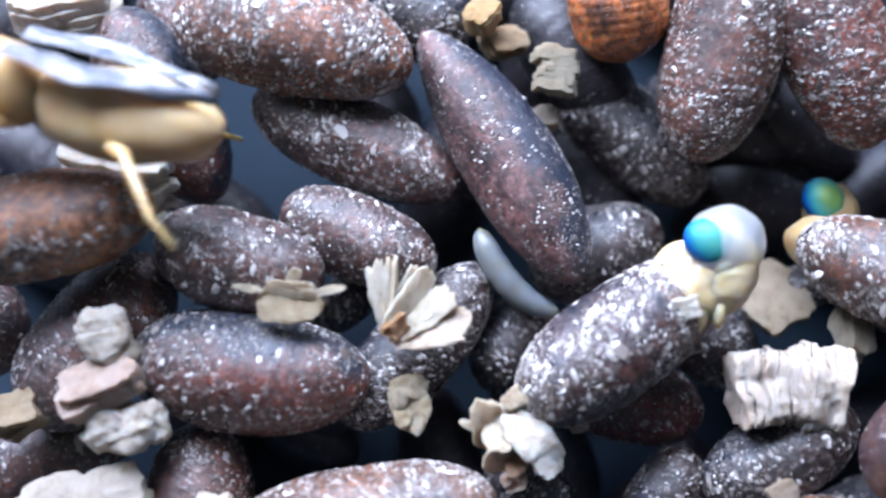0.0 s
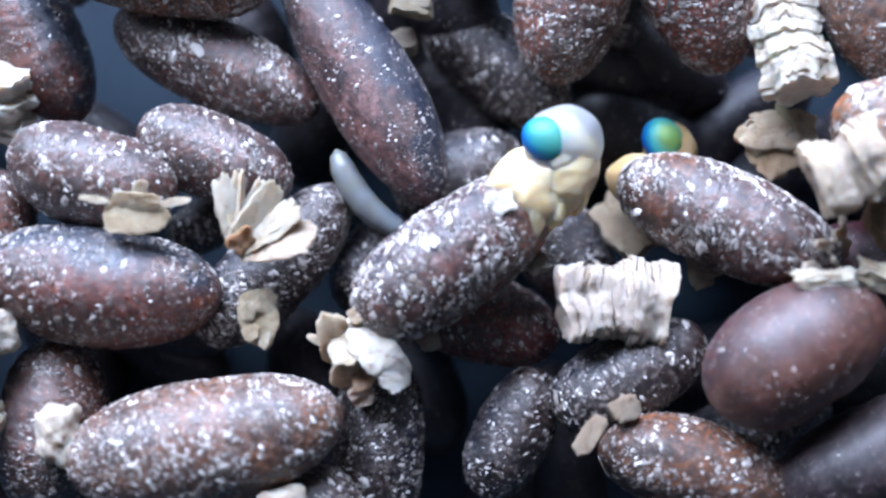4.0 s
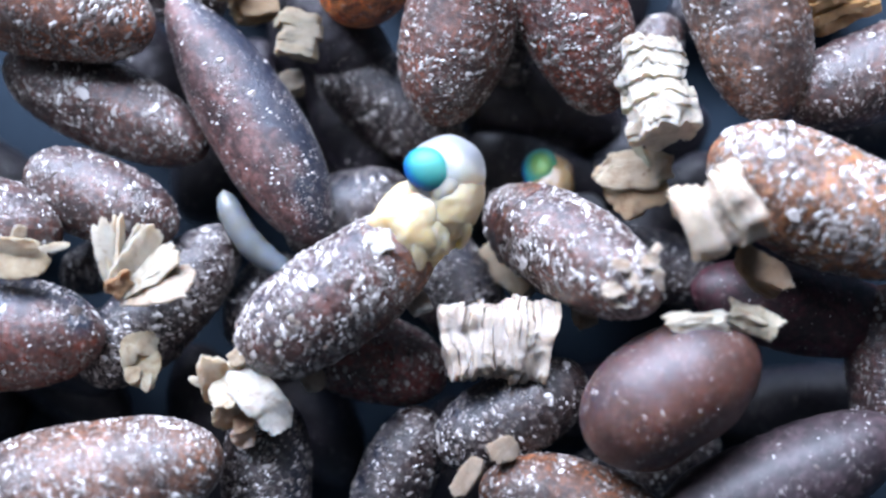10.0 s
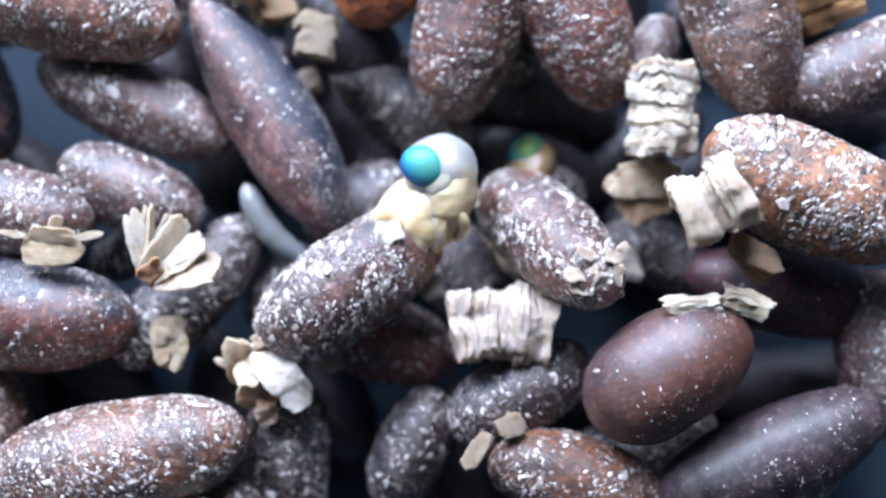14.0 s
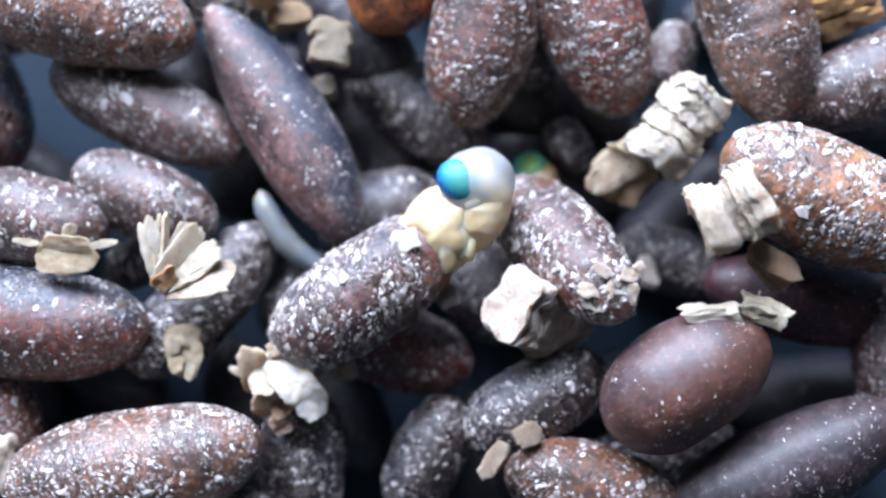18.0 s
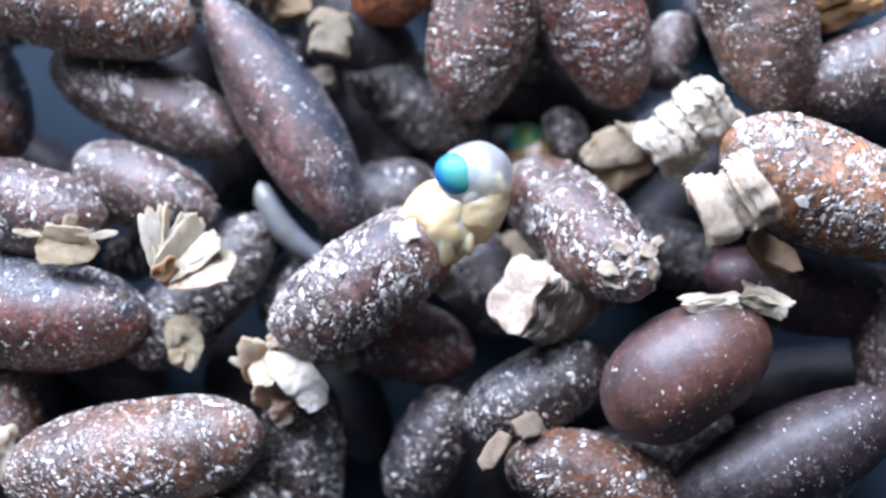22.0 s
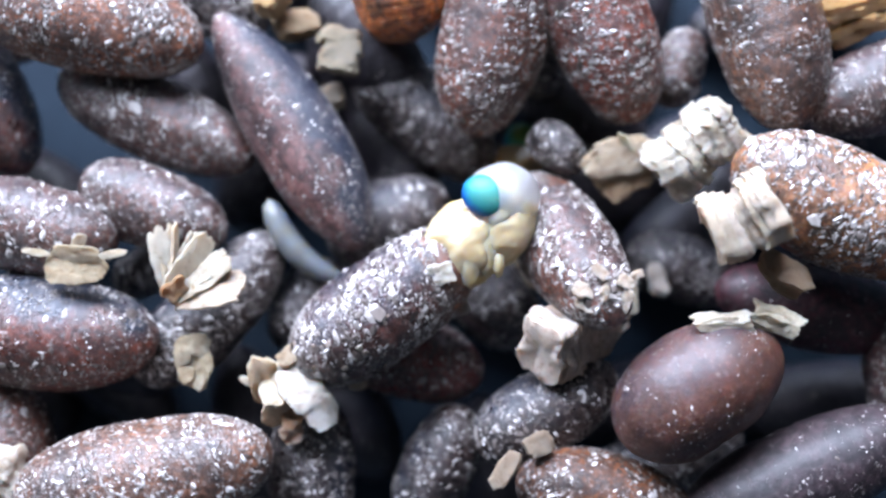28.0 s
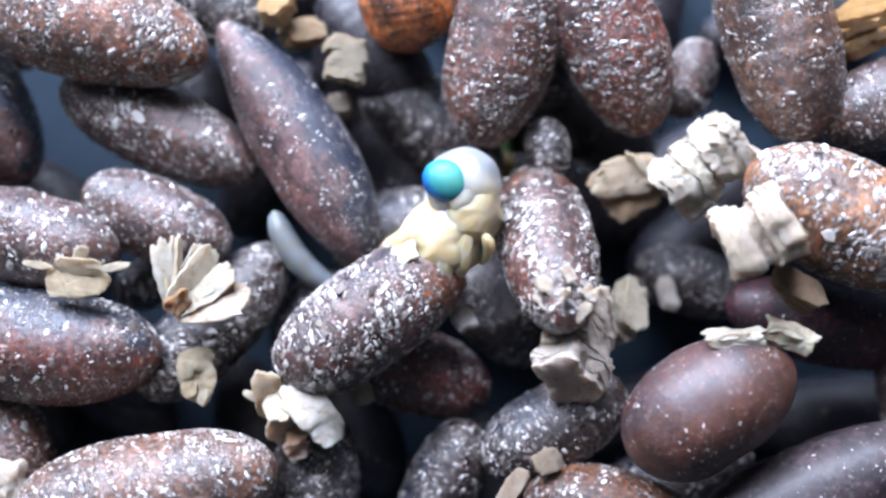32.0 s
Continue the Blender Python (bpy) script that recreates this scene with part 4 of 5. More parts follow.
# ---- flies ----
def fly_head(parent, eye=EYE, face=True):
    """Head with eyes, feelers and mouth; its own origin is the middle of the eye that shows."""
    head = mesh_object("head", *ball(0.60, 0.74, 0.50, 2.0, 0.10, 48, 32, 2.2), CREAM, parent)
    for v in head.data.vertices:
        v.co += Vector((0.16, -0.30, -0.42)) * MM
    coloured(head, (0.46, 0.43, 0.36))
    for x, y, z, flip in ((0.0, 0.0, -0.15, 0), (0.10, -0.42, -0.80, 180)):
        e = mesh_object("eye", *ball(*((0.53, 0.45, 0.33) if flip == 0 else (0.44, 0.38, 0.34)), 0.0, 0.0, 48, 30), eye, head, "iridescent blue-green eye")
        e.matrix_basis = pose(x * MM, y * MM, z * MM, flip, 0, -62) @ pose(0, 0, 0, 0, -8, 0)
    if face:
        for points in (((0.52, -0.70, -0.46), (0.54, -0.86, -0.34), (0.50, -1.02, -0.34), (0.42, -1.16, -0.40)), ((-0.26, -1.08, -0.34), (-0.40, -1.30, -0.26), (-0.54, -1.52, -0.28), (-0.60, -1.66, -0.36))):
            f = mesh_object("feeler", *limb(points, [0.11, 0.13, 0.11, 0.06], 16), CREAM, head)
            coloured(f, (0.48, 0.41, 0.28))
        m = mesh_object("mouth", *soft_limb([(0.52, -0.24, -0.70), (0.36, -0.52, -0.62), (0.08, -0.82, -0.58), (-0.20, -1.10, -0.56), (-0.42, -1.36, -0.56), (-0.52, -1.50, -0.56)], [0.36, 0.60, 0.64, 0.54, 0.34, 0.08], 4.0), CREAM, head)
        coloured(m, (0.46, 0.40, 0.28))
    bladder = mesh_object("bladder", *ball(0.83, 0.81, 0.64, 5.0, 0.06, 48, 30), BLADDER, head, "pale translucent swollen head bladder")
    return head, bladder


def fly_thorax(parent):
    """Soft folded body between the head and the mouth of the case, with its legs laid along it."""
    verts, faces = ball(1.46, 0.88, 0.78, 1.0, 0.08, 72, 50)
    soft = []
    for v in verts:
        d = Vector(v)
        fold = 0.035 * math.sin(5.0 * d.y + 2.0 * d.x + 3.0 * noise.noise(d * 1.3)) + 0.13 * noise.noise(d * 1.8) + 0.05 * noise.noise(d * 4)
        soft.append(d * (1 + fold))
    thorax = mesh_object("thorax", soft, faces, CREAM, parent)
    coloured(thorax, (0.46, 0.385, 0.25))
    # legs: where each crosses the body, how far round it starts and ends, thickness, how far its tip stands off
    for x, start, stop, thick, tip in ((0.86, 0.50, 1.45, 0.13, 0.04),):
        pts = []
        for n in range(10):
            a = start + (stop - start) * n / 9
            r = 1.0 * math.sqrt(max(0.35, 1 - (x / 1.55) ** 2)) + (tip * (n - 6) / 3 if n > 6 else 0.0)
            pts.append((x + 0.20 * math.sin(2.4 * n / 9) - 0.52 * n / 9, -r * math.sin(a), r * math.cos(a) * 0.9 + 0.03))
        leg = mesh_object("leg", *limb(pts, [thick * f for f in (0.5, 0.85, 1.0, 1.1, 1.1, 1.0, 0.95, 0.9, 0.8, 0.55)], 14), CREAM, thorax)
        coloured(leg, (0.48, 0.41, 0.28))
    # folded wing pads on top of it
    for x, y, z, turn, long in ((-0.22, -0.34, 0.58, 236, 0.58), (0.26, -0.40, 0.56, 230, 0.56)):
        verts, faces = ball(long, 0.26, 0.16, x * 9, 0.12, 40, 24, 2.4)
        pad = mesh_object("wing_pad", verts, faces, CREAM, thorax, "small folded cream wing pad")
        pad.matrix_basis = pose(x * MM, y * MM, z * MM, 8, 14, turn)
        coloured(pad, (0.50, 0.44, 0.31))
    return thorax


A_YAW, A_OPEN = 35.9, (-0.58, 0.27, 4.00)
case_a = puparium(-2.15, -0.86, 4.00, 4.99, 2.32, 35.9, -1.3, "oval", 1.7, "split", "grey-brown puparium split open with a fly pushing out", stop=0.84)
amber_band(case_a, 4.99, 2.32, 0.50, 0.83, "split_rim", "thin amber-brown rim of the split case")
flake_verts, flake_faces = plate(0.48, 0.60, 0.07, random.Random(4), 30, 0.13)
big_flake = mesh_object("flake", flake_verts, flake_faces, CHIP, case_a, "white flake stuck to the skin", smooth=False)
coloured(big_flake, (0.84, 0.82, 0.78))
big_flake.matrix_basis = pose(1.36 * MM, 0.36 * MM, 0.95 * MM, -20, 12, 70)
flake_rng = random.Random(9)
for k in range(16):
    u, a = flake_rng.uniform(-0.93, -0.45) if k < 10 else flake_rng.uniform(-0.4, 0.5), flake_rng.gauss(1.45, 0.6)
    r = profile(u, "oval") * 2.32 / 2
    size = flake_rng.uniform(0.09, 0.17)
    f = mesh_object("flake", *plate(size, size * 0.75, 0.04, flake_rng, 14, 0.15), CHIP, case_a)
    coloured(f, flake_rng.choice(((0.52, 0.42, 0.38), (0.60, 0.55, 0.50), (0.42, 0.34, 0.31))))
    f.matrix_basis = pose(u * 2.49 * MM, r * math.cos(a) * MM, r * math.sin(a) * MM, math.degrees(a) - 90, 30 * u, flake_rng.uniform(0, 90))
fly_a = tagged(new("fly"), "pale cream newly hatching fly with blue-green eyes", "fly", "hatching flies")
head_a, bladder_a = fly_head(fly_a)
thorax_a = fly_thorax(fly_a)

case_b = puparium(0, 0, 0, 5.0, 2.12, 0, 0, "oval", 1.8, "grey", "gritty brown puparium nudged round by the fly inside it", stop=1.0)
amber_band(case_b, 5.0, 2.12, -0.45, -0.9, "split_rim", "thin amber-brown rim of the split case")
for k, (px, py, pz, rot, sx) in enumerate(((2.18, 0.56, 0.52, 20, 0.45), (2.2, 0.09, 0.58, 70, 0.60), (1.88, 0.19, 0.9, 10, 0.42), (2.36, 0.36, 0.22, -40, 0.55), (2.1, 0.82, 0.46, 60, 0.34), (1.92, -0.28, 0.68, 35, 0.62), (2.04, -0.38, 0.4, 15, 0.55))):
    fv, ff = plate(0.85 * sx, 0.52 * sx, 0.10, random.Random(20 + k), 30, 0.17)
    f = mesh_object("end_flake", fv, ff, CHIP, case_b, "pale chips stuck to the tip", smooth=False)
    coloured(f, (0.64, 0.57, 0.50))
    f.matrix_basis = pose(px * MM, py * MM, pz * MM, rot, 40, rot * 2)
fly_b = tagged(new("fly"), "half-hidden hatching fly with a green-blue eye, in shade", "fly", "hatching flies")
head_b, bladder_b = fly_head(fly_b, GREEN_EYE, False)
# amber-brown head and thorax, darkened further to put their shade into the colour
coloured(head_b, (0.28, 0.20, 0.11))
bladder_b.matrix_basis = pose(0.10 * MM, -0.6 * MM, -1.9 * MM)
neck_b = coloured(mesh_object("thorax", *ball(0.9, 0.65, 0.65, 2.0, 0.1), CREAM, fly_b), (0.40, 0.31, 0.18))
neck_b.matrix_basis = pose(-1.9 * MM, 0.1 * MM, -0.6 * MM)

cap_b = puparium(0, 0, 0, 1.50, 1.04, 0, 0, "oval", 1.5, "dark", "small grey gritty cap split off a puparium")


def walking_fly():
    fly = tagged(new("fly"), "newly hatched tan fly with crumpled grey wings, walking off", "fly", "hatching flies")
    for name, x, z, r, col in (("abdomen", 0.75, 0.0, (1.95, 0.98, 0.92), (0.50, 0.38, 0.22)), ("thorax", -1.9, 0.12, (1.30, 0.95, 0.92), (0.46, 0.32, 0.16)), ("head", -3.6, 0.1, (0.65, 0.85, 0.75), (0.50, 0.38, 0.22))):
        o = coloured(mesh_object(name, *ball(*r, x, 0.10), CREAM, fly), col)
        o.matrix_basis = pose(x * MM, 0, z * MM)
        if name == "head":
            for side in (-1, 1):
                e = mesh_object("eye", *ball(0.42, 0.30, 0.5, 0.0, 0.0), EYE, o, "iridescent blue-green eye")
                e.matrix_basis = pose(-0.1 * MM, side * 0.62 * MM, 0.15 * MM)
    for side in (-1, 1):
        verts, faces = [], []
        for i in range(19):
            for k in range(9):
                u, v = i / 18, k / 8
                crumple = 0.10 * math.sin(14 * v + 4 * u) * (0.4 + u) + 0.12 * noise.noise(Vector((u * 4, v * 4, side)))
                verts.append((-1.4 + 3.9 * u, side * (0.25 + 0.85 * v * math.sin(math.pi * min(1, 0.25 + u * 0.8))), 1.05 - 0.25 * u + crumple))
        for i in range(18):
            for k in range(8):
                faces.append((i * 9 + k, (i + 1) * 9 + k, (i + 1) * 9 + k + 1, i * 9 + k + 1))
        w = mesh_object("wing", verts, faces, WING, fly, "crumpled grey wing")
        thickness = w.modifiers.new("thickness", "SOLIDIFY")
        thickness.thickness = 0.00003
        for n, x in enumerate((-2.3, -1.2, 0.5)):
            reach = (-0.9, -0.6, 1.5)[n]
            leg = mesh_object("leg", *limb([(x, side * 0.5, -0.4), (x + reach * 0.5, side * 1.5, -0.05), (x + reach, side * 2.1, -0.9), (x + reach * 1.4, side * 2.5, -1.15)], [0.13, 0.12, 0.07, 0.05]), CREAM, fly)
            coloured(leg, (0.46, 0.32, 0.16))
    return fly


fly_c = walking_fly()
case_c = puparium(0, 0, 0, 4.8, 2.2, 0, 0, "oval", 1.0, "orange", "brown gritty puparium rolled aside by a passing fly")

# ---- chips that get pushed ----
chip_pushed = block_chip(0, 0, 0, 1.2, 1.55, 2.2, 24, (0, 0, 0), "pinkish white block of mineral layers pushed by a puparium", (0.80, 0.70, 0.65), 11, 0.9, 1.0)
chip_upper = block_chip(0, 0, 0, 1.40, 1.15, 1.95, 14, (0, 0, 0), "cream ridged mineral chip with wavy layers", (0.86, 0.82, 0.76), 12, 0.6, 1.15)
chip_flat = crumb_chip(0, 0, 0, [(0.0, 0.14, 0.14, 0.80, 0.46, 0.10, (0.58, 0.50, 0.39)), (0.12, -0.26, -0.05, 0.66, 0.56, 0.12, (0.42, 0.31, 0.20)), (-0.30, 0.05, 0.05, 0.52, 0.42, 0.12, (0.52, 0.43, 0.32))], "flat tan mineral flake tilted in a gap", 13)

# the split case slips and rolls: seconds, x, y, roll
CASE_A_SLIPS = [
    (0.0, 0.31, -0.04, 29),
    (0.5, 0.28, -0.08, 30),
    (1.0, 0.42, -0.19, 54),
    (1.5, 0.42, -0.20, 54),
    (2.0, 0.43, -0.18, 53),
    (2.5, 0.35, -0.11, 40),
    (4.5, -0.01, 0.00, -1),
    (5.0, -0.02, -0.00, -1),
    (6.0, 0.01, 0.02, -2),
    (7.0, -0.00, 0.02, -2),
    (8.0, 0.03, 0.04, -2),
    (9.0, 0.04, 0.03, -0),
    (10.0, 0.09, 0.06, 1),
    (11.0, 0.06, 0.03, 1),
    (12.0, 0.07, 0.04, 1),
    (13.0, 0.04, 0.01, 2),
    (14.0, 0.01, 0.01, -0),
    (14.5, -0.01, -0.00, -0),
    (16.5, 0.00, -0.01, 1),
    (18.0, 0.01, 0.01, 0),
    (19.0, -0.01, -0.01, 1),
    (20.0, 0.01, -0.01, 2),
    (21.0, 0.00, 0.00, -0),
    (22.2, -0.01, -0.01, 0),
    (22.5, 0.19, -0.01, 16),
    (23.0, 0.25, -0.05, 25),
    (23.5, 0.20, -0.02, 18),
    (24.0, 0.26, -0.05, 26),
    (24.5, 0.39, -0.12, 43),
    (25.0, 0.02, -0.02, 4),
    (25.5, -0.04, -0.02, -1),
    (27.5, 0.17, 0.00, 13),
    (28.0, 0.23, -0.10, 29),
    (28.5, 0.18, -0.05, 20),
    (29.0, 0.10, -0.04, 12),
    (30.0, 0.09, -0.01, 8),
    (30.5, 0.03, -0.00, 3),
    (31.0, 0.05, 0.01, 4),
    (31.5, -0.17, 0.00, -14),
    (32.0, -0.23, 0.00, -18),
]
# middle of the eye beyond the case's mouth: seconds, ahead, aside, how far the bladder swells
HEAD_A = [
    (0.0, 0.65, 0.66, 1.00),
    (0.5, 1.07, 0.94, 0.20),
    (1.0, 1.21, 0.78, 0.60),
    (1.5, 0.70, 0.86, 0.90),
    (2.0, 0.84, 0.70, 1.00),
    (2.5, 0.78, 0.52, 1.00),
    (4.5, 1.00, 0.91, 0.90),
    (5.0, 0.96, 0.81, 0.90),
    (5.5, 1.07, 0.95, 0.90),
    (6.0, 1.19, 0.91, 0.30),
    (6.5, 1.24, 1.05, 0.40),
    (7.0, 1.09, 0.92, 0.90),
    (8.0, 0.96, 0.86, 0.90),
    (8.5, 1.03, 0.81, 0.90),
    (9.0, 1.23, 0.67, 0.30),
    (9.5, 1.49, 0.69, 0.30),
    (10.0, 1.14, 0.99, 0.80),
    (10.5, 1.12, 0.79, 1.00),
    (11.0, 0.94, 0.95, 1.00),
    (12.0, 0.86, 0.75, 1.00),
    (12.5, 1.46, 0.59, 0.00),
    (13.0, 1.82, 0.60, 0.10),
    (13.5, 1.06, 0.96, 0.80),
    (14.0, 0.89, 1.12, 0.80),
    (14.5, 1.06, 0.84, 0.90),
    (16.5, 1.91, 0.67, 0.20),
    (17.0, 1.25, 0.78, 0.90),
    (17.5, 1.12, 0.80, 0.90),
    (18.0, 1.16, 0.75, 1.00),
    (18.5, 1.02, 0.67, 1.00),
    (19.0, 0.97, 0.68, 1.00),
    (19.5, 1.36, 0.58, 0.10),
    (20.0, 1.88, 0.61, 0.10),
    (20.5, 1.61, 0.88, 0.60),
    (21.0, 1.18, 0.76, 0.90),
    (21.5, 1.22, 0.74, 0.90),
    (22.2, 1.03, 0.67, 1.00),
    (22.5, 0.97, 0.41, 0.90),
    (22.8, 1.10, 0.35, 0.50),
    (23.0, 1.26, 0.32, 0.10),
    (23.5, 1.78, 0.47, 0.20),
    (24.0, 1.53, 0.60, 0.60),
    (24.5, 0.90, 0.70, 0.90),
    (25.0, 1.07, 0.98, 0.90),
    (25.5, 1.02, 0.80, 1.00),
    (27.5, 1.83, 0.83, 0.40),
    (28.0, 1.22, 0.66, 0.90),
    (28.5, 1.02, 0.99, 1.00),
    (29.0, 1.04, 0.95, 1.00),
    (29.5, 0.93, 1.05, 1.00),
    (30.0, 0.88, 0.99, 1.00),
    (30.5, 1.25, 0.88, 0.10),
    (31.0, 1.75, 0.89, 0.10),
    (31.3, 1.82, 1.02, 0.30),
    (31.6, 1.53, 1.42, 0.80),
    (32.0, 1.06, 1.39, 0.80),
]
# the nudged case: seconds, x, y, z, heading, lift of its tip
CASE_B = [
    (0.0, 4.34, 0.25, 3.85, -24.7, 17.7),
    (2.0, 3.92, 0.07, 3.85, -25.5, 0.0),
    (2.5, 3.87, 0.06, 3.85, -21.8, 10.5),
    (4.5, 3.60, -0.11, 3.85, -23.9, 12.2),
    (6.0, 3.33, 0.05, 3.85, -18.4, 22.1),
    (7.5, 3.22, -0.03, 3.85, -22.2, 24.8),
    (9.0, 3.10, -0.07, 3.85, -26.8, 29.8),
    (10.0, 2.88, 0.17, 3.85, -33.1, 41.0),
    (11.0, 2.77, 0.20, 3.85, -35.3, 41.0),
    (12.0, 2.35, 0.08, 3.85, -43.2, 47.5),
    (13.0, 2.13, 0.10, 3.85, -52.3, 48.4),
    (14.0, 2.33, 0.18, 3.85, -46.0, 45.6),
    (16.5, 2.18, 0.06, 3.85, -52.3, 46.9),
    (19.0, 2.36, 0.16, 3.85, -49.0, 41.7),
    (21.0, 2.47, 0.26, 3.85, -49.0, 43.2),
    (23.0, 2.69, 0.44, 3.85, -45.5, 41.1),
    (24.0, 2.62, 0.43, 3.85, -46.3, 43.2),
    (25.0, 2.16, 0.44, 3.85, -61.9, 46.8),
    (25.5, 2.09, 0.22, 3.85, -62.4, 51.4),
    (27.5, 2.25, 0.26, 3.85, -58.5, 45.0),
    (28.0, 2.11, 0.29, 3.85, -59.8, 45.9),
    (28.5, 1.84, 0.42, 3.85, -68.6, 51.0),
    (30.0, 1.50, 0.41, 3.85, -71.2, 47.4),
    (31.0, 1.63, 0.59, 3.85, -74.7, 44.5),
    (32.0, 1.47, 0.65, 3.85, -81.4, 47.7),
]
CHUNK_PUSHED = [
    (0.0, 1.68, -1.93, 4.10, 0, 0, 0),
    (2.0, 1.39, -1.82, 4.10, 0, 0, 0),
    (4.5, 1.28, -1.85, 4.10, 0, 0, 0),
    (6.0, 1.32, -1.81, 4.10, 0, 0, 0),
    (9.0, 1.35, -1.81, 4.10, 0, 0, 0),
    (12.0, 1.35, -1.75, 4.10, 0, 0, 0),
    (14.0, 1.28, -1.83, 4.10, 0, 0, 0),
    (14.5, 1.25, -1.78, 4.10, 0, 5, -4),
    (16.5, 1.65, -1.49, 4.10, 10, 48, -28),
    (19.0, 1.72, -1.42, 4.10, 10, 50, -30),
    (21.0, 1.87, -1.37, 4.10, 10, 52, -28),
    (22.2, 1.81, -1.38, 4.10, 15, 50, -20),
    (22.8, 2.02, -1.46, 4.10, 30, 44, 6),
    (23.0, 2.14, -1.50, 4.10, 40, 42, 14),
    (25.0, 2.03, -1.70, 4.10, 45, 42, 26),
    (25.5, 2.04, -1.70, 4.10, 45, 42, 26),
    (27.5, 2.30, -1.57, 4.10, 45, 42, 20),
    (28.0, 2.24, -1.62, 4.10, 45, 42, 20),
    (30.0, 2.26, -1.38, 4.10, 45, 44, 40),
    (31.0, 2.28, -1.36, 4.10, 45, 46, 55),
    (32.0, 2.15, -1.51, 4.10, 45, 46, 65),
]
CHUNK_UPPER = [
    (0.0, 5.39, 3.38, 3.80, 0, 0, 0),
    (2.0, 5.06, 3.59, 3.80, 0, 0, 0),
    (4.5, 4.95, 3.65, 3.80, 0, 0, 0),
    (6.0, 4.80, 3.69, 3.80, 0, 0, 0),
    (9.0, 4.68, 3.59, 3.80, 0, 0, 2),
    (12.0, 4.67, 3.28, 3.80, 0, 0, 0),
    (13.0, 4.73, 3.01, 3.80, 20, 0, -8),
    (14.5, 4.91, 3.10, 3.80, 20, 0, -12),
    (16.5, 4.79, 2.92, 3.80, 20, 0, -40),
    (19.0, 4.91, 2.84, 3.80, 25, 0, -45),
    (21.0, 4.98, 2.67, 3.80, 25, 0, -52),
    (23.0, 5.09, 2.61, 3.80, 28, 0, -60),
    (25.5, 5.06, 2.58, 3.80, 28, 0, -60),
    (28.0, 4.98, 2.55, 3.80, 28, 0, -58),
    (30.0, 4.83, 2.61, 3.80, 28, 0, -58),
    (32.0, 4.90, 2.45, 3.80, 28, 0, -56),
]
CHUNK_FLAT = [
    (0.0, 5.36, 1.50, 3.00, 20, 0, 0),
    (2.0, 5.05, 1.91, 3.00, 20, 0, 0),
    (4.5, 4.82, 1.74, 3.00, 20, 0, 0),
    (6.0, 4.51, 1.88, 3.00, 20, 0, 0),
    (9.0, 4.33, 1.80, 3.00, 20, 0, 0),
    (12.0, 4.33, 1.54, 3.00, 20, 0, 0),
    (13.0, 4.50, 1.37, 3.00, 30, 0, 0),
    (14.5, 4.56, 1.40, 3.00, 30, 0, 0),
    (16.5, 3.76, 1.95, 3.00, 40, 0, 30),
    (19.0, 3.67, 1.90, 3.00, 40, 0, 30),
    (21.0, 3.64, 1.99, 3.00, 40, 0, 15),
    (23.0, 3.61, 2.24, 3.00, 40, 0, 5),
    (25.5, 3.55, 2.27, 3.00, 40, 0, 5),
    (28.0, 3.41, 2.27, 3.00, 40, 0, 5),
    (32.0, 3.34, 2.11, 3.00, 40, 0, 5),
]

HEAD_B = [(0, -2.4, 1.14, -0.97), (6, -1.97, 1.27, -0.98), (9, -2.24, 1.28, -0.62), (13, -2.77, 1.25, -0.12), (19, -2.9, 0.69, -0.16), (23, -3.22, 0.68, 0.23), (28, -3.67, 0.59, 0.41), (30, -4.08, 0.32, 0.22), (32, -4.3, -0.55, -0.25)]
CAP_B = [
    (0.0, 2.91, 0.20, 1.70, 10),
    (10.0, 2.91, 0.20, 1.70, 10),
    (16.5, 2.65, 2.38, 1.30, -50),
    (19.0, 2.68, 2.67, 1.30, -60),
    (23.0, 2.45, 2.57, 2.30, -65),
    (28.0, 1.99, 2.63, 2.80, -40),
    (30.0, 1.80, 2.91, 2.80, -35),
    (31.0, 1.84, 2.77, 2.80, -50),
    (32.0, 1.56, 2.85, 2.80, -80),
]
FLY_C = [
    (0.0, -12.39, 3.73, 6.00, -12),
    (0.2, -12.09, 3.56, 6.00, -4),
    (0.4, -11.96, 3.82, 6.00, -25),
    (0.6, -12.68, 4.60, 6.00, -38),
    (0.9, -18.50, 8.50, 4.60, -40),
    (32.0, -18.50, 8.50, 4.60, -40),
]
CASE_C = [
    (0.0, -13.72, 1.47, 4.60, 10),
    (0.2, -13.38, 1.32, 4.60, 8),
    (0.4, -13.73, 1.17, 4.60, -30),
    (0.6, -14.31, 0.89, 4.60, -65),
    (0.8, -14.39, 0.83, 4.60, -82),
    (1.0, -14.36, 0.72, 4.60, -86),
    (32.0, -14.36, 0.72, 4.60, -86),
]


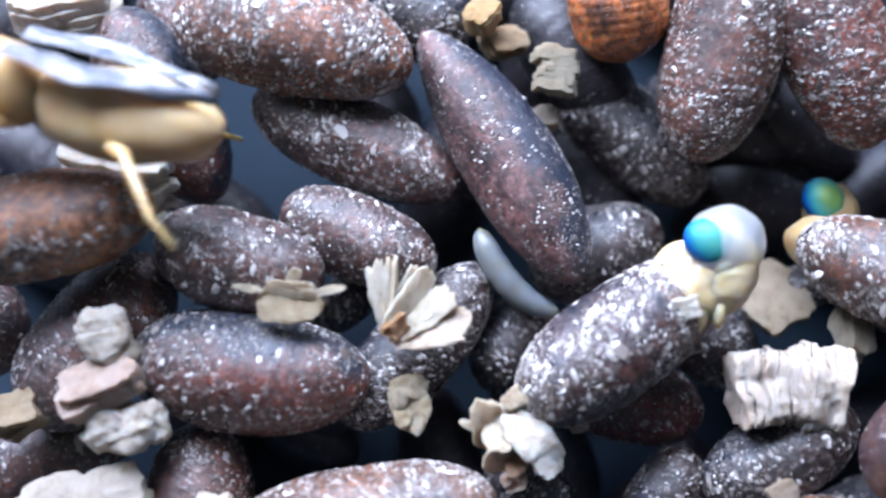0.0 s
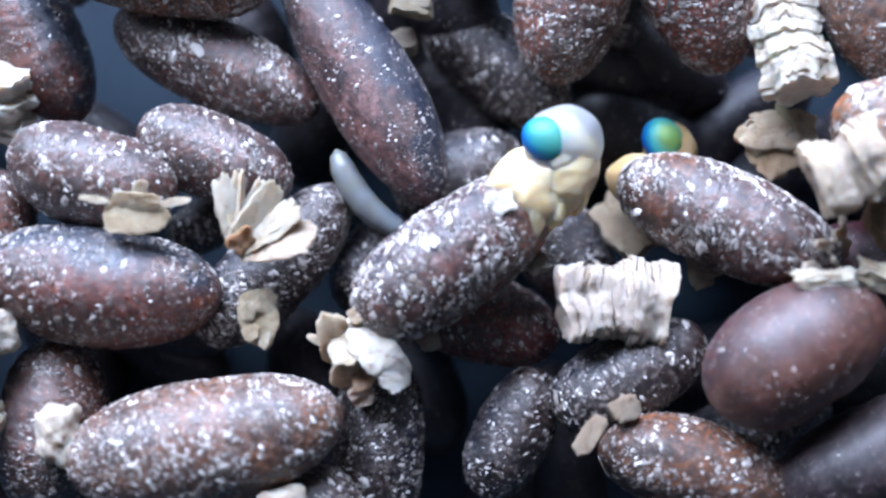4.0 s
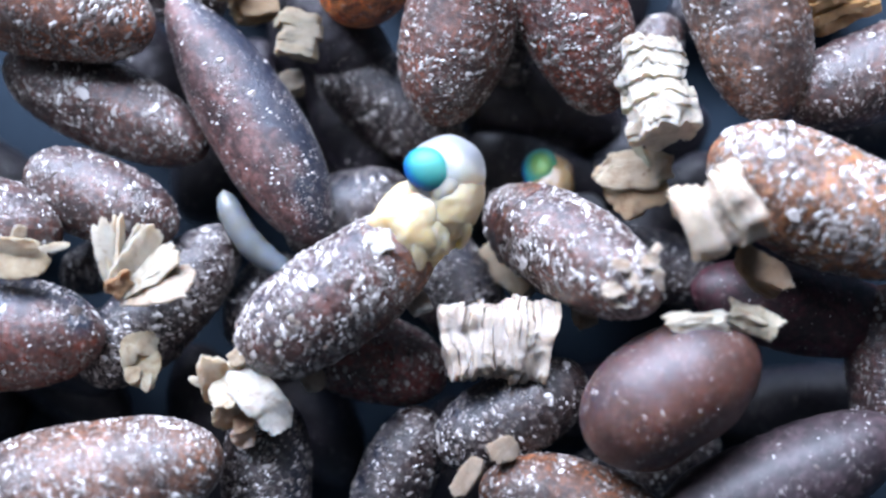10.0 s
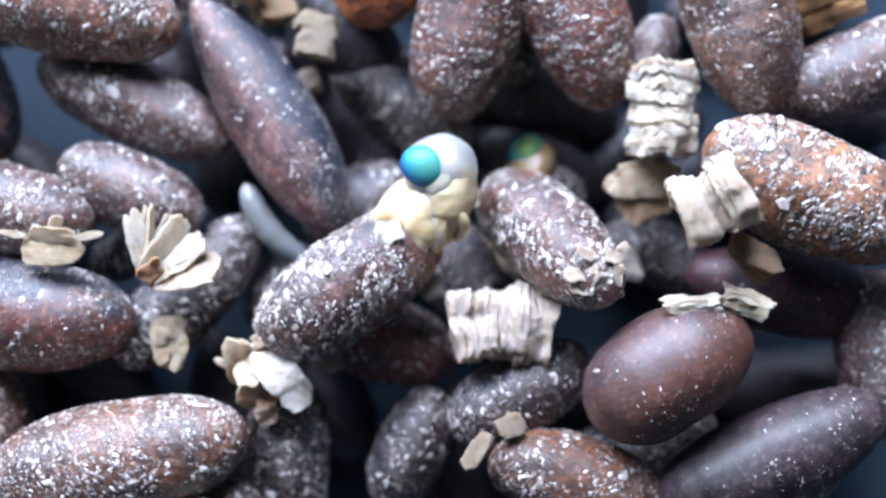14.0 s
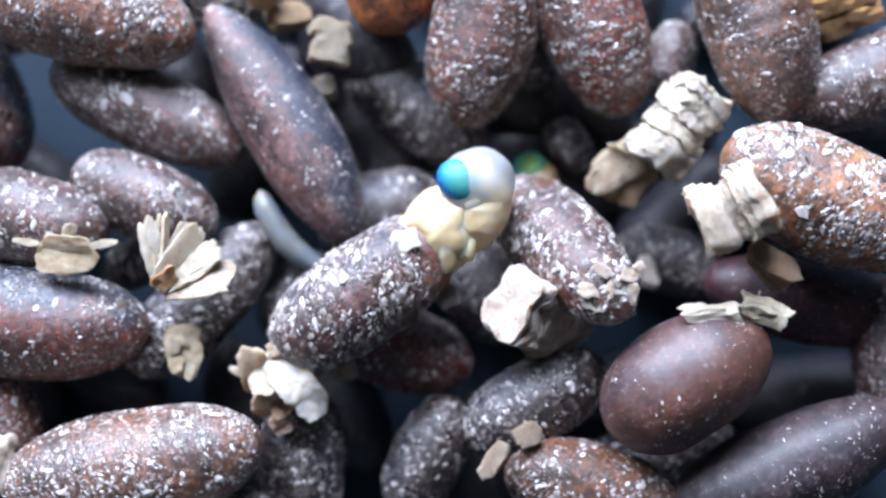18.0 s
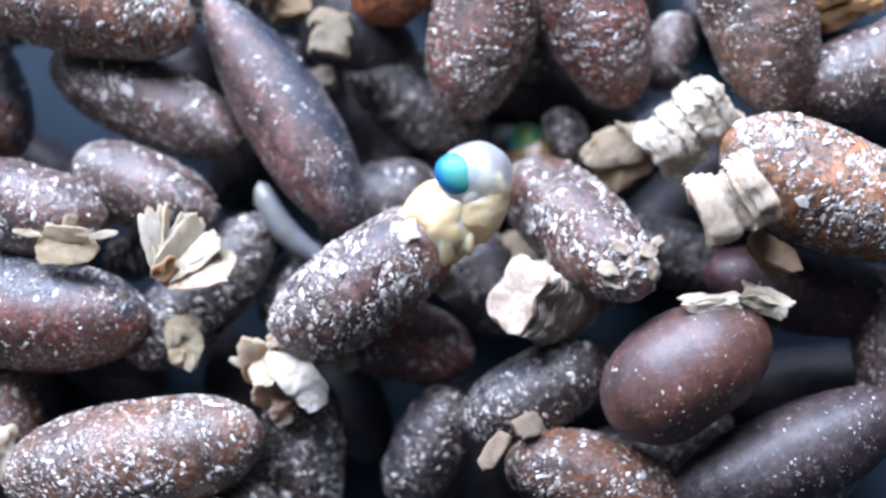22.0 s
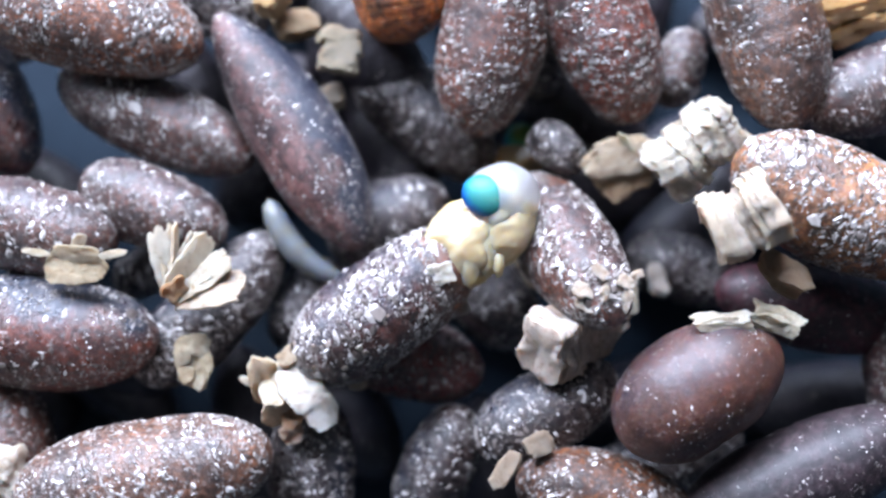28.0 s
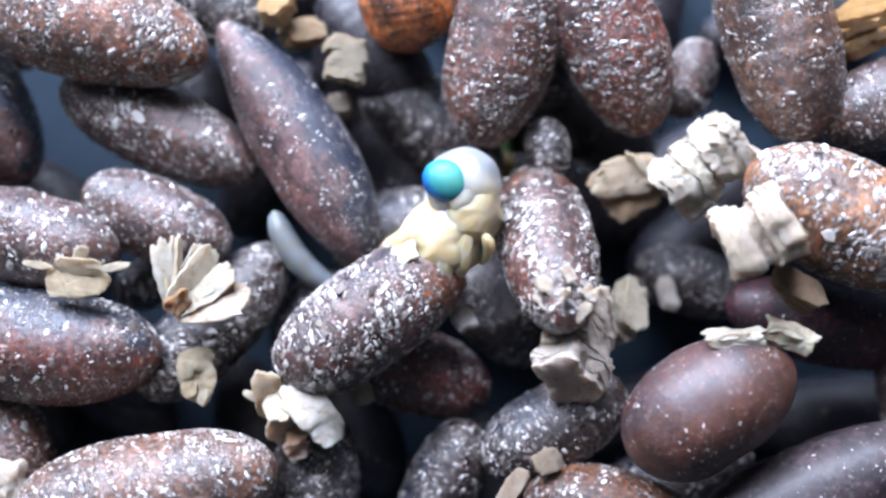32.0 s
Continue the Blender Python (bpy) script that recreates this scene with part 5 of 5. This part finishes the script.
def motions():
    walk(case_a, [(t, pose((A_CASE[0] + x) * MM, (A_CASE[1] + y) * MM, A_CASE[2] * MM, 0, -A_CASE[4], A_CASE[3]) @ pose(0, 0, 0, roll)) for t, x, y, roll in CASE_A_SLIPS])
    walk(fly_a, [(t, pose((A_OPEN[0] + x) * MM, (A_OPEN[1] + y) * MM, A_OPEN[2] * MM, 0, 0, A_YAW)) for t, x, y, roll in CASE_A_SLIPS])
    walk(head_a, [(t, pose(ahead * MM, aside * MM, 0.95 * MM, 0, 0, 14 - 22 * swell)) for t, ahead, aside, swell in HEAD_A])
    walk(bladder_a, [(t, pose((0.10 + 0.24 * swell) * MM, (-0.30 + 0.06 * swell) * MM, (-0.92 + 0.46 * swell) * MM)) for t, ahead, aside, swell in HEAD_A])
    walk(thorax_a, [(t, pose((0.22 + 0.70 * (ahead - 1.1)) * MM, (0.16 + 0.45 * (aside - 0.9)) * MM, 0.10 * MM)) for t, ahead, aside, swell in HEAD_A])
    rows_b = [(t, pose(x * MM, y * MM, z * MM, 0, -lift, yaw)) for t, x, y, z, yaw, lift in CASE_B]
    walk(case_b, rows_b)
    walk(fly_b, rows_b)
    walk(head_b, [(t, pose(x * MM, y * MM, z * MM, 0, 0, 25)) for t, x, y, z in HEAD_B])
    walk(cap_b, [(t, pose(x * MM, y * MM, z * MM, 0, 0, yaw)) for t, x, y, z, yaw in CAP_B])
    for thing, rows in ((chip_pushed, CHUNK_PUSHED), (chip_upper, CHUNK_UPPER), (chip_flat, CHUNK_FLAT)):
        first = Euler([radians(a) for a in FIRST_TURN[thing.name]]).to_matrix().to_4x4()
        walk(thing, [(t, pose(x * MM, y * MM, z * MM, rx, ry, rz) @ first) for t, x, y, z, rx, ry, rz in rows])
    walk(fly_c, [(t, pose(x * MM, y * MM, z * MM, 0, 0, yaw) @ pose(0, 0, 0, -62, 0, 0)) for t, x, y, z, yaw in FLY_C])
    walk(case_c, [(t, pose(x * MM, y * MM, z * MM, 0, 0, yaw)) for t, x, y, z, yaw in CASE_C])


FIRST_TURN = {chip_pushed.name: (0, 90, 0), chip_upper.name: (70, 25, 0), chip_flat.name: (-30, 0, 0)}
A_CASE = (-2.15, -0.86, 4.00, 35.9, -1.3)
motions()
